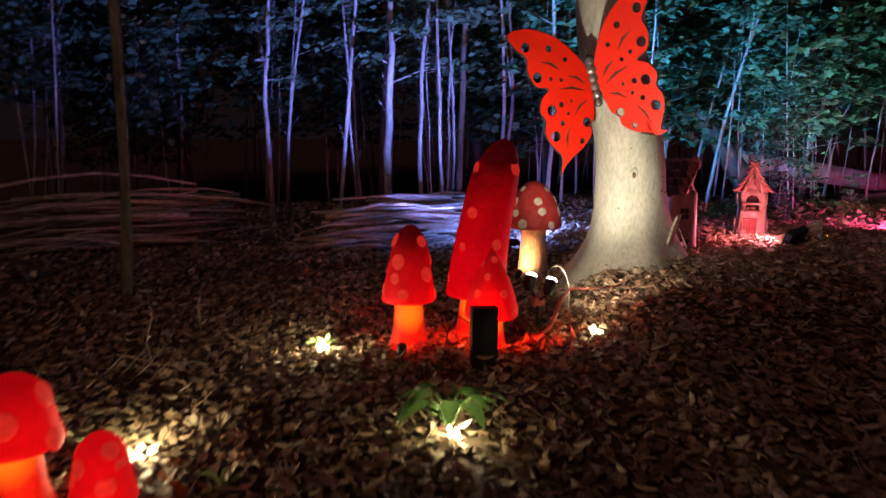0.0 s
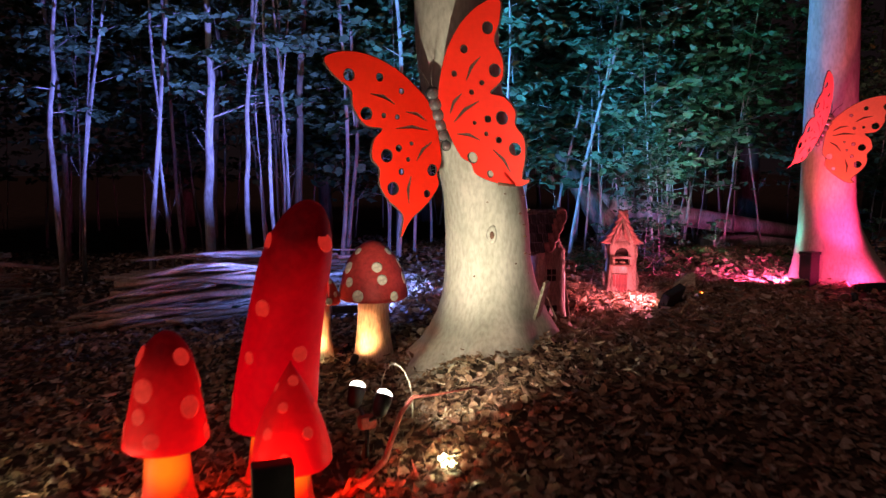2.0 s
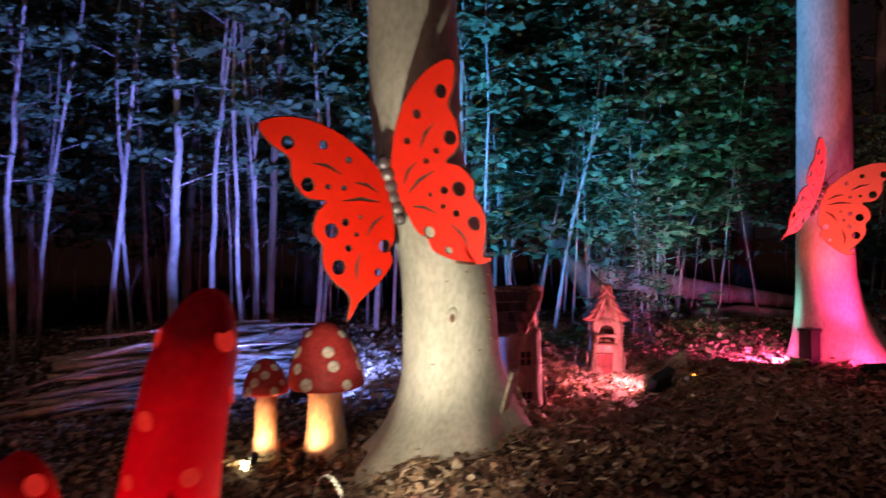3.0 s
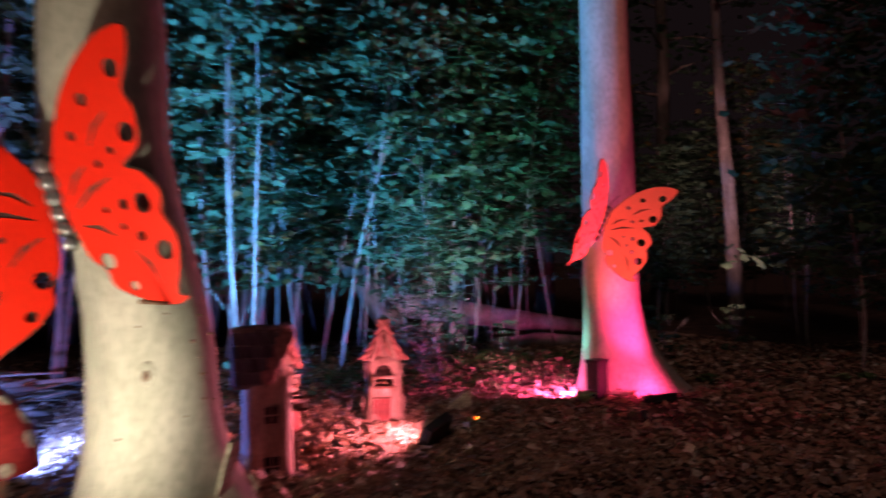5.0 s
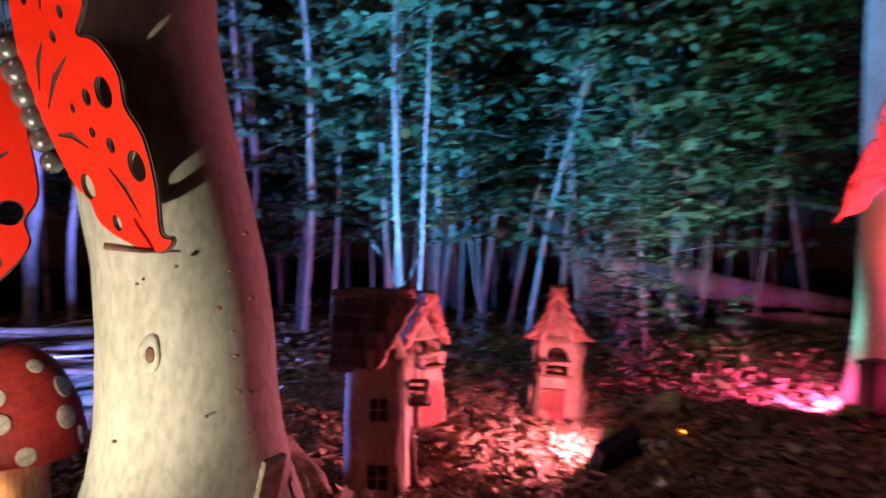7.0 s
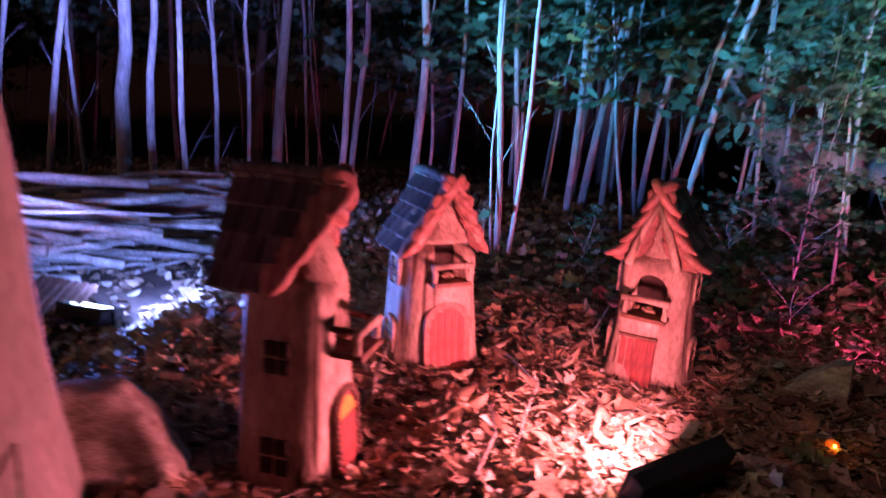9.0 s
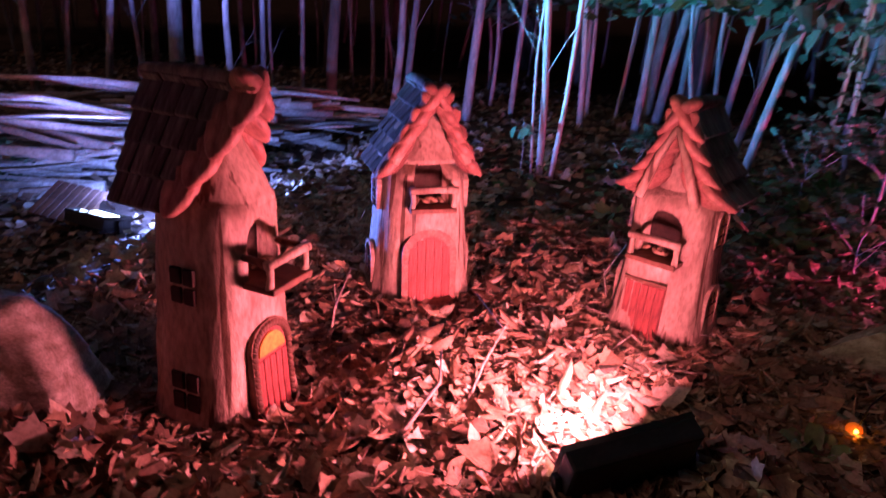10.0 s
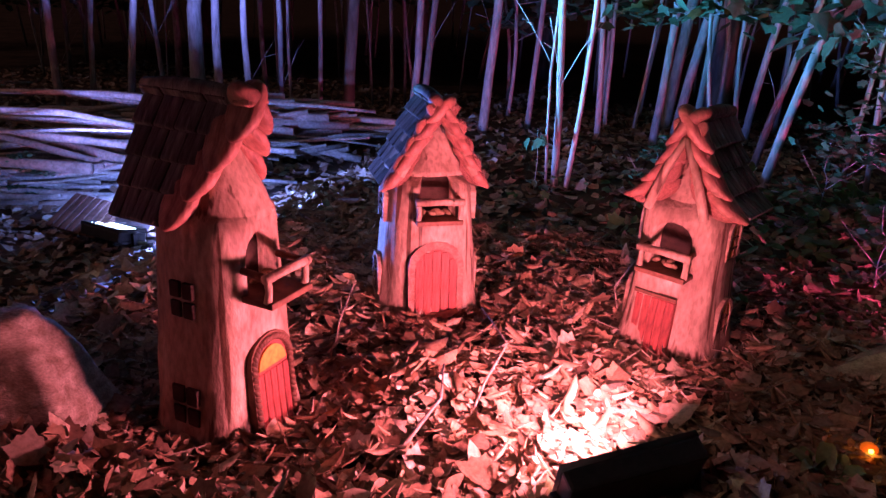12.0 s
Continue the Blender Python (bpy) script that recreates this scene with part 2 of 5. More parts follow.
SPOT_WHITE = material("cream_spot", (0.78, 0.70, 0.58), 0.55, (0.62, 0.52, 0.40), 9, bump=0.1, fine=40)
STEM = material("mushroom_stem", (0.80, 0.70, 0.52), 0.6, (0.66, 0.52, 0.34), 7, (2, 2, 0.5), 0.25, 30, trans=0.1)
WING_RED = material("red_painted_metal", (0.80, 0.020, 0.004), 0.5, (0.74, 0.016, 0.003), 2, bump=0.03, fine=25, spec=0.4, grain=0.12)
WING_EDGE = material("dark_cut_edge", (0.10, 0.07, 0.06), 0.6, (0.05, 0.04, 0.035), 12, bump=0.1)
# red lamp tint is put into the colour of these white wings
WING_TINTED = material("lamp_tinted_metal", (0.84, 0.33, 0.24), 0.45, (0.78, 0.29, 0.20), 2, bump=0.03, fine=25, spec=0.4, grain=0.12)
STEEL = material("grey_glazed_ball", (0.30, 0.30, 0.30), 0.18, (0.18, 0.18, 0.18), 8, bump=0.08, spec=0.6, metal=0.7)
BLACK = material("black_lamp_housing", (0.022, 0.022, 0.024), 0.5, (0.012, 0.012, 0.013), 14, bump=0.15)
WIRE = material("dull_wire", (0.50, 0.46, 0.38), 0.6, (0.34, 0.30, 0.24), 20, bump=0.1)
WOODBLOCK = material("split_wood", (0.50, 0.46, 0.36), 0.95, (0.24, 0.20, 0.14), 14, (1, 1, 2), 1.4, 90, third=(0.62, 0.55, 0.42), spec=0.1)
RED_TINT = material("red_brown_tint", (0.36, 0.10, 0.07), 0.7, (0.22, 0.06, 0.05), 12, bump=0.3)
LED_WARM = glowing("warm_led", (1.0, 0.94, 0.82), 14)
LED_GOLD = glowing("gold_led", (1.0, 0.85, 0.45), 14)
LED_BLUE = glowing("blue_led", (0.45, 0.62, 1.0), 24)
LED_PINK = glowing("pink_led", (1.0, 0.62, 0.55), 14)
LED_ROSE = glowing("rose_led", (1.0, 0.35, 0.45), 9)
EMBER = glowing("ember_shell", (1.0, 0.16, 0.01), 0.5)
EMBER_CORE = glowing("ember_core", (1.0, 0.55, 0.08), 8)


# ---- building helpers ----
def mesh_of(name, verts, faces, mats, smooth_faces=True):
    me = bpy.data.meshes.new(name)
    me.from_pydata([tuple(v) for v in verts], [], faces)
    for mt in (mats if isinstance(mats, (list, tuple)) else [mats]):
        me.materials.append(mt)
    me.polygons.foreach_set("use_smooth", [smooth_faces] * len(me.polygons))
    me.update()
    return me


def part(name, me, parent=None, m=None, label="", mat=None):
    if isinstance(me, bmesh.types.BMesh):
        bm, me = me, bpy.data.meshes.new(name)
        bm.to_mesh(me)
        bm.free()
        me.materials.append(mat)
    ob = new(name, me)
    ob.parent = parent
    if m is not None:
        ob.matrix_basis = m
    return tagged(ob, label)


def empty(name, m, label, category, group="", kind=""):
    ob = new(name)
    ob.empty_display_size = 0.1
    ob.matrix_basis = m
    return tagged(ob, label, category, group, kind)


def lathe(rings, n=24, sq=0.0, bend=None, wobble=0.0, seed=0.0, cap_top=True, cap_bottom=True):
    """rings: (radius, z) from the bottom up; sq squares the section; bend(z) shifts it sideways."""
    vs, fs = [], []
    for r, z in rings:
        dx, dy = bend(z) if bend else (0, 0)
        for i in range(n):
            a = 2 * math.pi * i / n
            c, s = math.cos(a), math.sin(a)
            k = r / (abs(c) ** (2 + sq) + abs(s) ** (2 + sq)) ** (1 / (2 + sq)) if sq else r
            k *= 1 + wobble * noise.noise((c * 1.3 + seed, s * 1.3, z * 1.6 + seed))
            vs.append((dx + k * c, dy + k * s, z))
    for j in range(len(rings) - 1):
        for i in range(n):
            a, b = j * n + i, j * n + (i + 1) % n
            fs.append((a, b, b + n, a + n))
    if cap_bottom:
        fs.append(tuple(range(n - 1, -1, -1)))
    if cap_top:
        k = (len(rings) - 1) * n
        fs.append(tuple(range(k, k + n)))
    return vs, fs


def tube(points, radii, n=6):
    """A tapered tube along points."""
    vs, fs = [], []
    pts = [V(p) for p in points]
    for j, p in enumerate(pts):
        d = (pts[min(j + 1, len(pts) - 1)] - pts[max(j - 1, 0)]).normalized()
        side = d.cross(V((0.31, 0.2, 0.93))) if abs(d.z) < 0.9 else d.cross(V((1, 0.1, 0)))
        side.normalize()
        up = side.cross(d)
        for i in range(n):
            a = 2 * math.pi * i / n
            vs.append(p + radii[j] * (math.cos(a) * side + math.sin(a) * up))
    for j in range(len(pts) - 1):
        for i in range(n):
            a, b = j * n + i, j * n + (i + 1) % n
            fs.append((a, b, b + n, a + n))
    fs.append(tuple(range(n - 1, -1, -1)))
    fs.append(tuple(range((len(pts) - 1) * n, len(pts) * n)))
    return vs, fs


def box_bm(sx, sy, sz, bevel=0.01, taper=1.0, segments=2):
    bm = bmesh.new()
    bmesh.ops.create_cube(bm, size=1)
    for v in bm.verts:
        k = taper if v.co.z > 0 else 1
        v.co = V((v.co.x * sx * k, v.co.y * sy * k, v.co.z * sz))
    if bevel:
        bmesh.ops.bevel(bm, geom=bm.edges[:], offset=bevel, segments=segments, affect="EDGES", profile=0.6)
    return bm


def ball_bm(r, u=14, v=10, squash=(1, 1, 1)):
    bm = bmesh.new()
    bmesh.ops.create_uvsphere(bm, u_segments=u, v_segments=v, radius=r)
    for f in bm.faces:
        f.smooth = True
    for w in bm.verts:
        w.co = V((w.co.x * squash[0], w.co.y * squash[1], w.co.z * squash[2]))
    return bm


def rounded(outline, steps=6):
    """A closed Catmull-Rom line through the corners of an outline."""
    out, n = [], len(outline)
    for i in range(n):
        p = [V((*outline[(i + k - 1) % n], 0)) for k in range(4)]
        for s in range(steps):
            t = s / steps
            out.append(0.5 * (2 * p[1] + (p[2] - p[0]) * t + (2 * p[0] - 5 * p[1] + 4 * p[2] - p[3]) * t * t + (3 * p[1] - p[0] - 3 * p[2] + p[3]) * t ** 3))
    return [(q.x, q.y) for q in out]


def plate(name, outlines, thick, mats):
    """A flat plate with holes: the first outline is the rim, the rest are cut out."""
    cu = bpy.data.curves.new(name, "CURVE")
    cu.dimensions, cu.fill_mode, cu.extrude = "2D", "BOTH", thick / 2
    for line in outlines:
        sp = cu.splines.new("POLY")
        sp.points.add(len(line) - 1)
        for p, (x, y) in zip(sp.points, line):
            p.co = (x, y, 0, 1)
        sp.use_cyclic_u = True
    ob = new(name, cu)
    bpy.context.view_layer.update()
    me = bpy.data.meshes.new_from_object(ob.evaluated_get(bpy.context.evaluated_depsgraph_get()))
    bpy.data.objects.remove(ob)
    bpy.data.curves.remove(cu)
    me.materials.clear()
    for mt in mats:
        me.materials.append(mt)
    if len(mats) > 1:
        for f in me.polygons:
            f.material_index = 0 if abs(f.normal.z) > 0.5 else 1
    return me


def cut(me, cutters):
    """The mesh with the cutters' shapes taken out of it."""
    ob = new("whole", me)
    tools = []
    for c in cutters:
        k = new("tool", c)
        tools.append(k)
        md = ob.modifiers.new("cut", "BOOLEAN")
        md.operation, md.object, md.solver = "DIFFERENCE", k, "EXACT"
    bpy.context.view_layer.update()
    out = bpy.data.meshes.new_from_object(ob.evaluated_get(bpy.context.evaluated_depsgraph_get()))
    for k in (ob, *tools):
        bpy.data.objects.remove(k)
    return out


def frame_from(origin, u, v):
    """A pose whose x runs along u and whose y runs as near to v as it can."""
    u = V(u).normalized()
    w = u.cross(V(v)).normalized()
    y = w.cross(u)
    m = Matrix((u, y, w)).transposed().to_4x4()
    m.translation = origin
    return m


BROKEN = np.array([(0, 0), (-0.30, 0.14), (-0.34, 0.40), (-0.44, 0.58), (-0.20, 0.76), (0, 0.98), (0.22, 0.80), (0.36, 0.66), (0.40, 0.34), (0.24, 0.12)])
MAPLE = np.array([(0, 0), (-0.40, 0.12), (-0.31, 0.36), (-0.50, 0.62), (-0.23, 0.70), (0, 1.0), (0.23, 0.70), (0.48, 0.64), (0.30, 0.34), (0.38, 0.10)])
OVAL = np.array([(0, 0), (-0.20, 0.22), (-0.27, 0.48), (-0.20, 0.75), (-0.08, 0.93), (0, 1.0), (0.08, 0.93), (0.20, 0.75), (0.27, 0.48), (0.20, 0.22)])


MAPLE_LOBED = np.array([(0, 0), (-0.34, 0.03), (-0.31, 0.22), (-0.50, 0.45), (-0.34, 0.53), (-0.25, 0.75), (-0.14, 0.74), (0, 1.0), (0.15, 0.74), (0.27, 0.72), (0.32, 0.52), (0.47, 0.42), (0.30, 0.20), (0.34, 0.05)])
OVAL_LONG = np.array([(0, 0), (-0.16, 0.16), (-0.25, 0.34), (-0.27, 0.50), (-0.22, 0.68), (-0.12, 0.86), (0, 1.0), (0.03, 1.0), (0.13, 0.85), (0.22, 0.68), (0.27, 0.50), (0.24, 0.34), (0.15, 0.16), (0.06, 0.05)])


def leaf_cloud(name, at, size, yaw, pitch, roll, mats, shape=MAPLE, fold=0.25, curl=0.2, rng=None, mix_other=0.0):
    """Many leaves, folded on the midrib and curled, as one mesh."""
    n = len(at)
    rng = rng or np.random.default_rng(5)
    q = len(shape)
    base = np.zeros((n, q, 3))
    use = np.where(rng.random(n)[:, None, None] < mix_other, (OVAL if q == 10 else OVAL_LONG)[None], shape[None])
    base[:, :, 0] = use[:, :, 0] * (0.8 + 0.4 * rng.random((n, 1)))
    base[:, :, 1] = use[:, :, 1] - 0.4
    k = (fold * (0.3 + 1.4 * rng.random((n, 1)))) * rng.choice([-1, 1, 1], (n, 1))
    c = curl * (rng.random((n, 1)) * 2 - 0.6)
    base[:, :, 2] = np.abs(base[:, :, 0]) * k + c * (base[:, :, 1] ** 2)
    base *= np.asarray(size)[:, None, None]
    cx, sx, cy, sy, cz, sz = [f(a) for a in (pitch, roll, yaw) for f in (np.cos, np.sin)]
    x, y, z = base[:, :, 0], base[:, :, 1], base[:, :, 2]
    y, z = y * cx[:, None] - z * sx[:, None], y * sx[:, None] + z * cx[:, None]
    x, z = x * cy[:, None] + z * sy[:, None], -x * sy[:, None] + z * cy[:, None]
    x, y = x * cz[:, None] - y * sz[:, None], x * sz[:, None] + y * cz[:, None]
    co = np.stack([x, y, z], 2) + np.asarray(at)[:, None, :]
    me = bpy.data.meshes.new(name)
    me.vertices.add(n * q)
    me.vertices.foreach_set("co", co.astype(np.float32).ravel())
    h = q // 2
    left, right = np.array([0, *range(h, 0, -1)]), np.array([0, *range(q - 1, h - 1, -1)])
    idx = (np.arange(n)[:, None, None] * q + np.stack([left, right])[None]).ravel()
    me.loops.add(len(idx))
    me.loops.foreach_set("vertex_index", idx.astype(np.int32))
    me.polygons.add(2 * n)
    me.polygons.foreach_set("loop_start", np.arange(0, 2 * (h + 1) * n, h + 1, dtype=np.int32))
    me.polygons.foreach_set("use_smooth", np.ones(2 * n, dtype=bool))
    for mt in mats:
        me.materials.append(mt)
    if len(mats) > 1:
        pick = rng.random(n)
        me.polygons.foreach_set("material_index", np.repeat((pick < 0.22).astype(np.int32), 2))
    me.update(calc_edges=True)
    me.validate()
    return me


# ---- ground ----
def build_ground():
    near_x, near_y = np.arange(-9, 15.01, 0.16), np.arange(-3, 18.01, 0.16)
    xs = [-400, -150, -70, -40, -28, -20, -15, -12, *near_x, 17, 20, 25, 34, 48, 75, 150, 400]
    ys = [-400, -150, -60, -30, -16, -9, -6, *near_y, 20, 23, 27, 34, 45, 70, 150, 400]
    vs = [(x, y, ground_z(x, y)) for y in ys for x in xs]
    w = len(xs)
    fs = [(j * w + i, j * w + i + 1, (j + 1) * w + i + 1, (j + 1) * w + i) for j in range(len(ys) - 1) for i in range(w - 1)]
    tagged(part("ground", mesh_of("ground", vs, fs, SOIL)), "dark woodland soil under fallen leaves", "ground", kind="structure")


build_ground()


STRAW = OVAL * np.array([0.10, 1.0])


def scatter_litter(name, label, x0, x1, y0, y1, count, smin, smax, mats, seed, lift=0.012, keep=None, shape=None):
    rng = np.random.default_rng(seed)
    xy = np.stack([rng.uniform(x0, x1, count), rng.uniform(y0, y1, count)], 1)
    if keep:
        xy = np.array([p for p in xy if keep(p[0], p[1])])
    n = len(xy)
    z = np.array([ground_z(a, b) for a, b in xy]) + lift + rng.random(n) ** 2 * 0.035
    tip = rng.random(n) ** 2
    me = leaf_cloud(name, np.column_stack([xy, z]), rng.uniform(smin, smax, n), rng.uniform(0, 6.3, n), (rng.random(n) - 0.5) * (0.6 + 1.8 * tip), (rng.random(n) - 0.5) * (0.6 + 1.8 * tip), mats, shape=shape if shape is not None else (BROKEN if seed % 2 == 0 else MAPLE), fold=0.38, curl=0.8, rng=rng, mix_other=0.0 if shape is STRAW else 0.42)
    tagged(part(name, me), label, "leaf litter", kind="stuff")


def off_things(x, y):
    for cx, cy, r in ((2.06, 7.82, 0.40), (7.4, 10.0, 0.40), (2.95, 8.74, 0.235), (3.20, 9.90, 0.25), (4.39, 10.03, 0.235)):
        if math.hypot(x - cx, y - cy) < r:
            return False
    return True


scatter_litter("leaf_litter", "curled brown and tan dead leaves covering the woodland floor", 1.9, 6.4, 7.4, 11.2, 9000, 0.04, 0.105, (LITTER, LITTER_PALE), 10, keep=off_things, shape=MAPLE_LOBED)
scatter_litter("leaf_litter", "lobed maple leaves lying over brown litter", 1.9, 6.4, 7.4, 11.2, 3200, 0.07, 0.14, (LITTER, LITTER_PALE), 21, 0.02, keep=off_things, shape=MAPLE_LOBED)
scatter_litter("leaf_litter", "small crumbled leaf fragments between larger leaves", 2.2, 5.8, 7.6, 10.8, 15000, 0.012, 0.042, (LITTER, LITTER_PALE), 24, 0.03, keep=off_things)
scatter_litter("leaf_stalks", "thin dry leaf stalks and straws over brown litter", 1.9, 6.0, 7.4, 11.0, 4200, 0.05, 0.15, (LITTER, LITTER_PALE), 30, 0.035, keep=off_things, shape=STRAW)
scatter_litter("leaf_stalks", "thin dry stalks among leaves around the mushrooms", -3.5, 3.0, 2.4, 7.6, 3000, 0.05, 0.15, (LITTER, LITTER_PALE), 31, 0.035, keep=off_things, shape=STRAW)
scatter_litter("leaf_litter", "dry brown leaves spread thickly over sloping ground", 1.2, 8.5, 3.6, 7.6, 14500, 0.038, 0.095, (LITTER, LITTER_PALE), 12, keep=off_things)
scatter_litter("leaf_litter", "matted brown leaves around the mushroom lamps", -4.5, 1.4, 2.2, 10.2, 15000, 0.038, 0.092, (LITTER, LITTER_PALE), 13)
scatter_litter("leaf_litter", "dark fallen leaves under the saplings", -7, 2.5, 10, 18, 7000, 0.06, 0.13, (LITTER, LITTER_PALE), 14)
scatter_litter("leaf_litter", "dark fallen leaves under the leafy saplings", 2.5, 13, 10.6, 17, 9000, 0.06, 0.13, (LITTER, LITTER_PALE), 15, keep=off_things)
scatter_litter("leaf_litter", "brown leaves around the foot of a beech", 6.0, 13, 4, 10.8, 7000, 0.05, 0.12, (LITTER, LITTER_PALE), 16, keep=off_things)


scatter_litter("leaf_litter", "brown leaves between the beech and the stick pile", 1.2, 2.7, 7.7, 13.0, 3200, 0.05, 0.12, (LITTER, LITTER_PALE), 26, keep=off_things)
scatter_litter("leaf_litter", "brown leaves beside the path", 1.0, 5.0, 1.6, 3.8, 3600, 0.04, 0.095, (LITTER, LITTER_PALE), 28)


scatter_litter("leaf_litter", "trodden brown leaves along the path", -6, 9, -3, 3.9, 9000, 0.05, 0.10, (LITTER, LITTER_PALE), 32)
scatter_litter("leaf_litter", "brown leaves scattered far beside the path", 8, 15, 3, 12, 4500, 0.06, 0.12, (LITTER, LITTER_PALE), 34)
scatter_litter("leaf_litter", "brown leaves scattered in the dark wood", -10, -4, 1, 14, 5000, 0.06, 0.12, (LITTER, LITTER_PALE), 36)


def leaf_heap(cx, cy, spread, tall, count, seed, label):
    """A low heap of leaves blown together, many standing on edge."""
    rng = np.random.default_rng(seed)
    xy = np.stack([rng.normal(cx, spread, count), rng.normal(cy, spread * 0.7, count)], 1)
    d = ((xy[:, 0] - cx) / spread) ** 2 + ((xy[:, 1] - cy) / (spread * 0.7)) ** 2
    z = np.array([ground_z(a, b) for a, b in xy]) + 0.02 + tall * np.exp(-0.5 * d) * rng.random(count)
    me = leaf_cloud("leaf_heap", np.column_stack([xy, z]), rng.uniform(0.05, 0.115, count), rng.uniform(0, 6.3, count), rng.normal(0, 0.75, count), rng.normal(0, 0.75, count), (LITTER, LITTER_PALE), shape=MAPLE_LOBED, fold=0.35, curl=0.7, rng=rng, mix_other=0.2)
    tagged(part("leaf_heap", me), label, "leaf litter", kind="stuff")


leaf_heap(2.78, 8.12, 0.20, 0.15, 520, 61, "heap of curled pale brown leaves before a fairy house")
leaf_heap(3.15, 8.12, 0.20, 0.08, 340, 62, "low heap of curled brown leaves")
leaf_heap(4.72, 8.85, 0.20, 0.10, 360, 63, "low heap of brown leaves behind the floodlight")
rng = np.random.default_rng(40)
xy = np.stack([rng.normal(6.4, 1.1, 2600), rng.normal(11.9, 0.55, 2600)], 1)
n = len(xy)
zz = np.array([ground_z(a, b) for a, b in xy]) + 0.03 + rng.random(n) * 0.12
tagged(part("ground_cover", leaf_cloud("ground_cover", np.column_stack([xy, zz]), rng.uniform(0.06, 0.12, n), rng.uniform(0, 6.3, n), rng.normal(0, 0.4, n), rng.normal(0, 0.4, n), (PLANT, LITTER), rng=rng, mix_other=0.6)), "low green ground cover on a leafy mound", "ground cover", kind="stuff")


# ---- the two butterfly beeches ----
def beech(name, x, y, rings, bend, label, ribs, seed, flare, reach=0.75):
    """A smooth trunk with root ribs at its foot, and high limbs."""
    vs, fs = [], []
    n = 48
    for r, z in rings:
        dx, dy = bend(z)
        k = max(0.0, 1 - z / reach)
        for i in range(n):
            a = 2 * math.pi * i / n
            lobe = sum(math.exp(-((((a - b + math.pi) % (2 * math.pi)) - math.pi) / 0.46) ** 2) for b in ribs)
            rr = r * (1 + 0.05 * noise.noise((math.cos(a) * 1.2 + seed, math.sin(a) * 1.2, z * 0.9))) + flare * k ** 2.6 * (0.35 + 0.9 * lobe)
            vs.append((dx + rr * math.cos(a), dy + rr * math.sin(a), z))
    for j in range(len(rings) - 1):
        for i in range(n):
            a, b = j * n + i, j * n + (i + 1) % n
            fs.append((a, b, b + n, a + n))
    fs.append(tuple(range((len(rings) - 1) * n, len(rings) * n)))
    tree = empty(name, pose(x, y, 0), label, "tree", "beech trees with butterflies")
    part("trunk", mesh_of("trunk", vs, fs, BEECH), tree)
    return tree


def knot(parent, at, facing, r):
    """An eye-shaped branch scar."""
    m = frame_from(at, V((0, 0, 1)).cross(V(facing)), (0, 0, 1))
    vs, fs = lathe([(r * 1.5, -0.03), (r * 1.3, 0.0), (r * 1.0, 0.005), (r * 0.75, 0.001), (r * 0.5, -0.004), (r * 0.2, -0.002)], 18, wobble=0.35)
    part("branch_scar", mesh_of("branch_scar", [(p[0], p[1] * 1.5, p[2]) for p in vs], fs, BEECH), parent, m)
    part("scar_centre", ball_bm(r * 0.62, 12, 8, (0.9, 1.5, 0.22)), parent, m, "dark knot centre", DARK_WOOD)


big = beech("beech_tree", 2.06, 7.82, [(0.40, -0.35), (0.40, -0.05), (0.40, 0.1), (0.395, 0.25), (0.39, 0.4), (0.385, 0.6), (0.38, 0.8), (0.375, 1.0), (0.365, 1.3), (0.36, 1.6), (0.355, 2.0), (0.355, 2.3), (0.36, 2.6), (0.36, 3.0), (0.35, 3.6), (0.36, 5), (0.30, 8), (0.2, 12)],
            lambda z: (0.05 * smooth(0.9, 0.0, z) - 0.27 * smooth(1.0, 2.6, z) - 0.03 * max(0, z - 2.6), 0.02 * z), "large smooth grey beech trunk lit warm by a garden spotlight", (-2.75, -1.95, -1.45, -0.35, 1.5, 2.6), 1.0, 0.21, 0.9)
knot(big, (-0.055, -0.355, 0.97), (-0.17, -1, 0), 0.036)
for kx, kz, s in ((0.12, 0.45, 0.012), (0.2, 1.15, 0.014), (-0.2, 0.62, 0.01), (0.27, 0.8, 0.012), (0.05, 1.32, 0.009), (0.16, 0.72, 0.009), (-0.1, 1.25, 0.008)):
    part("bark_fleck", ball_bm(s, 8, 6, (1, 0.5, 0.8)), big, pose(kx, -math.sqrt(0.378 ** 2 - kx * kx), kz), "", DARK_WOOD)
far_beech = beech("beech_tree", 7.35, 10.05, [(0.34, -0.35), (0.34, 0.0), (0.335, 0.15), (0.33, 0.3), (0.33, 0.5), (0.33, 0.75), (0.33, 1.1), (0.325, 1.6), (0.32, 2.2), (0.31, 3), (0.30, 4), (0.28, 6), (0.2, 11)],
                  lambda z: (-0.02 * z, 0.0), "smooth beech trunk flooded with coloured light from its foot", (-1.2, -0.55, -0.1, 0.6), 4.0, 0.38, 1.45)

knot(far_beech, (-0.12, -0.30, 0.62), (-0.35, -1, 0), 0.035)
knot(far_beech, (0.05, -0.325, 1.25), (0.1, -1, 0), 0.028)
for kx, kz, s in ((0.27, 0.35, 0.014), (0.30, 0.62, 0.011), (0.26, 0.95, 0.013), (0.31, 1.18, 0.012), (0.24, 1.3, 0.010), (0.29, 1.45, 0.012), (0.33, 0.78, 0.010), (0.22, 0.55, 0.009), (0.31, 0.45, 0.012), (0.25, 1.05, 0.009)):
    part("bark_fleck", ball_bm(s, 8, 6, (1.3, 0.5, 0.7)), big, pose(kx, -math.sqrt(0.380 ** 2 - kx * kx), kz), "", DARK_WOOD)

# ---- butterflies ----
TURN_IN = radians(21)


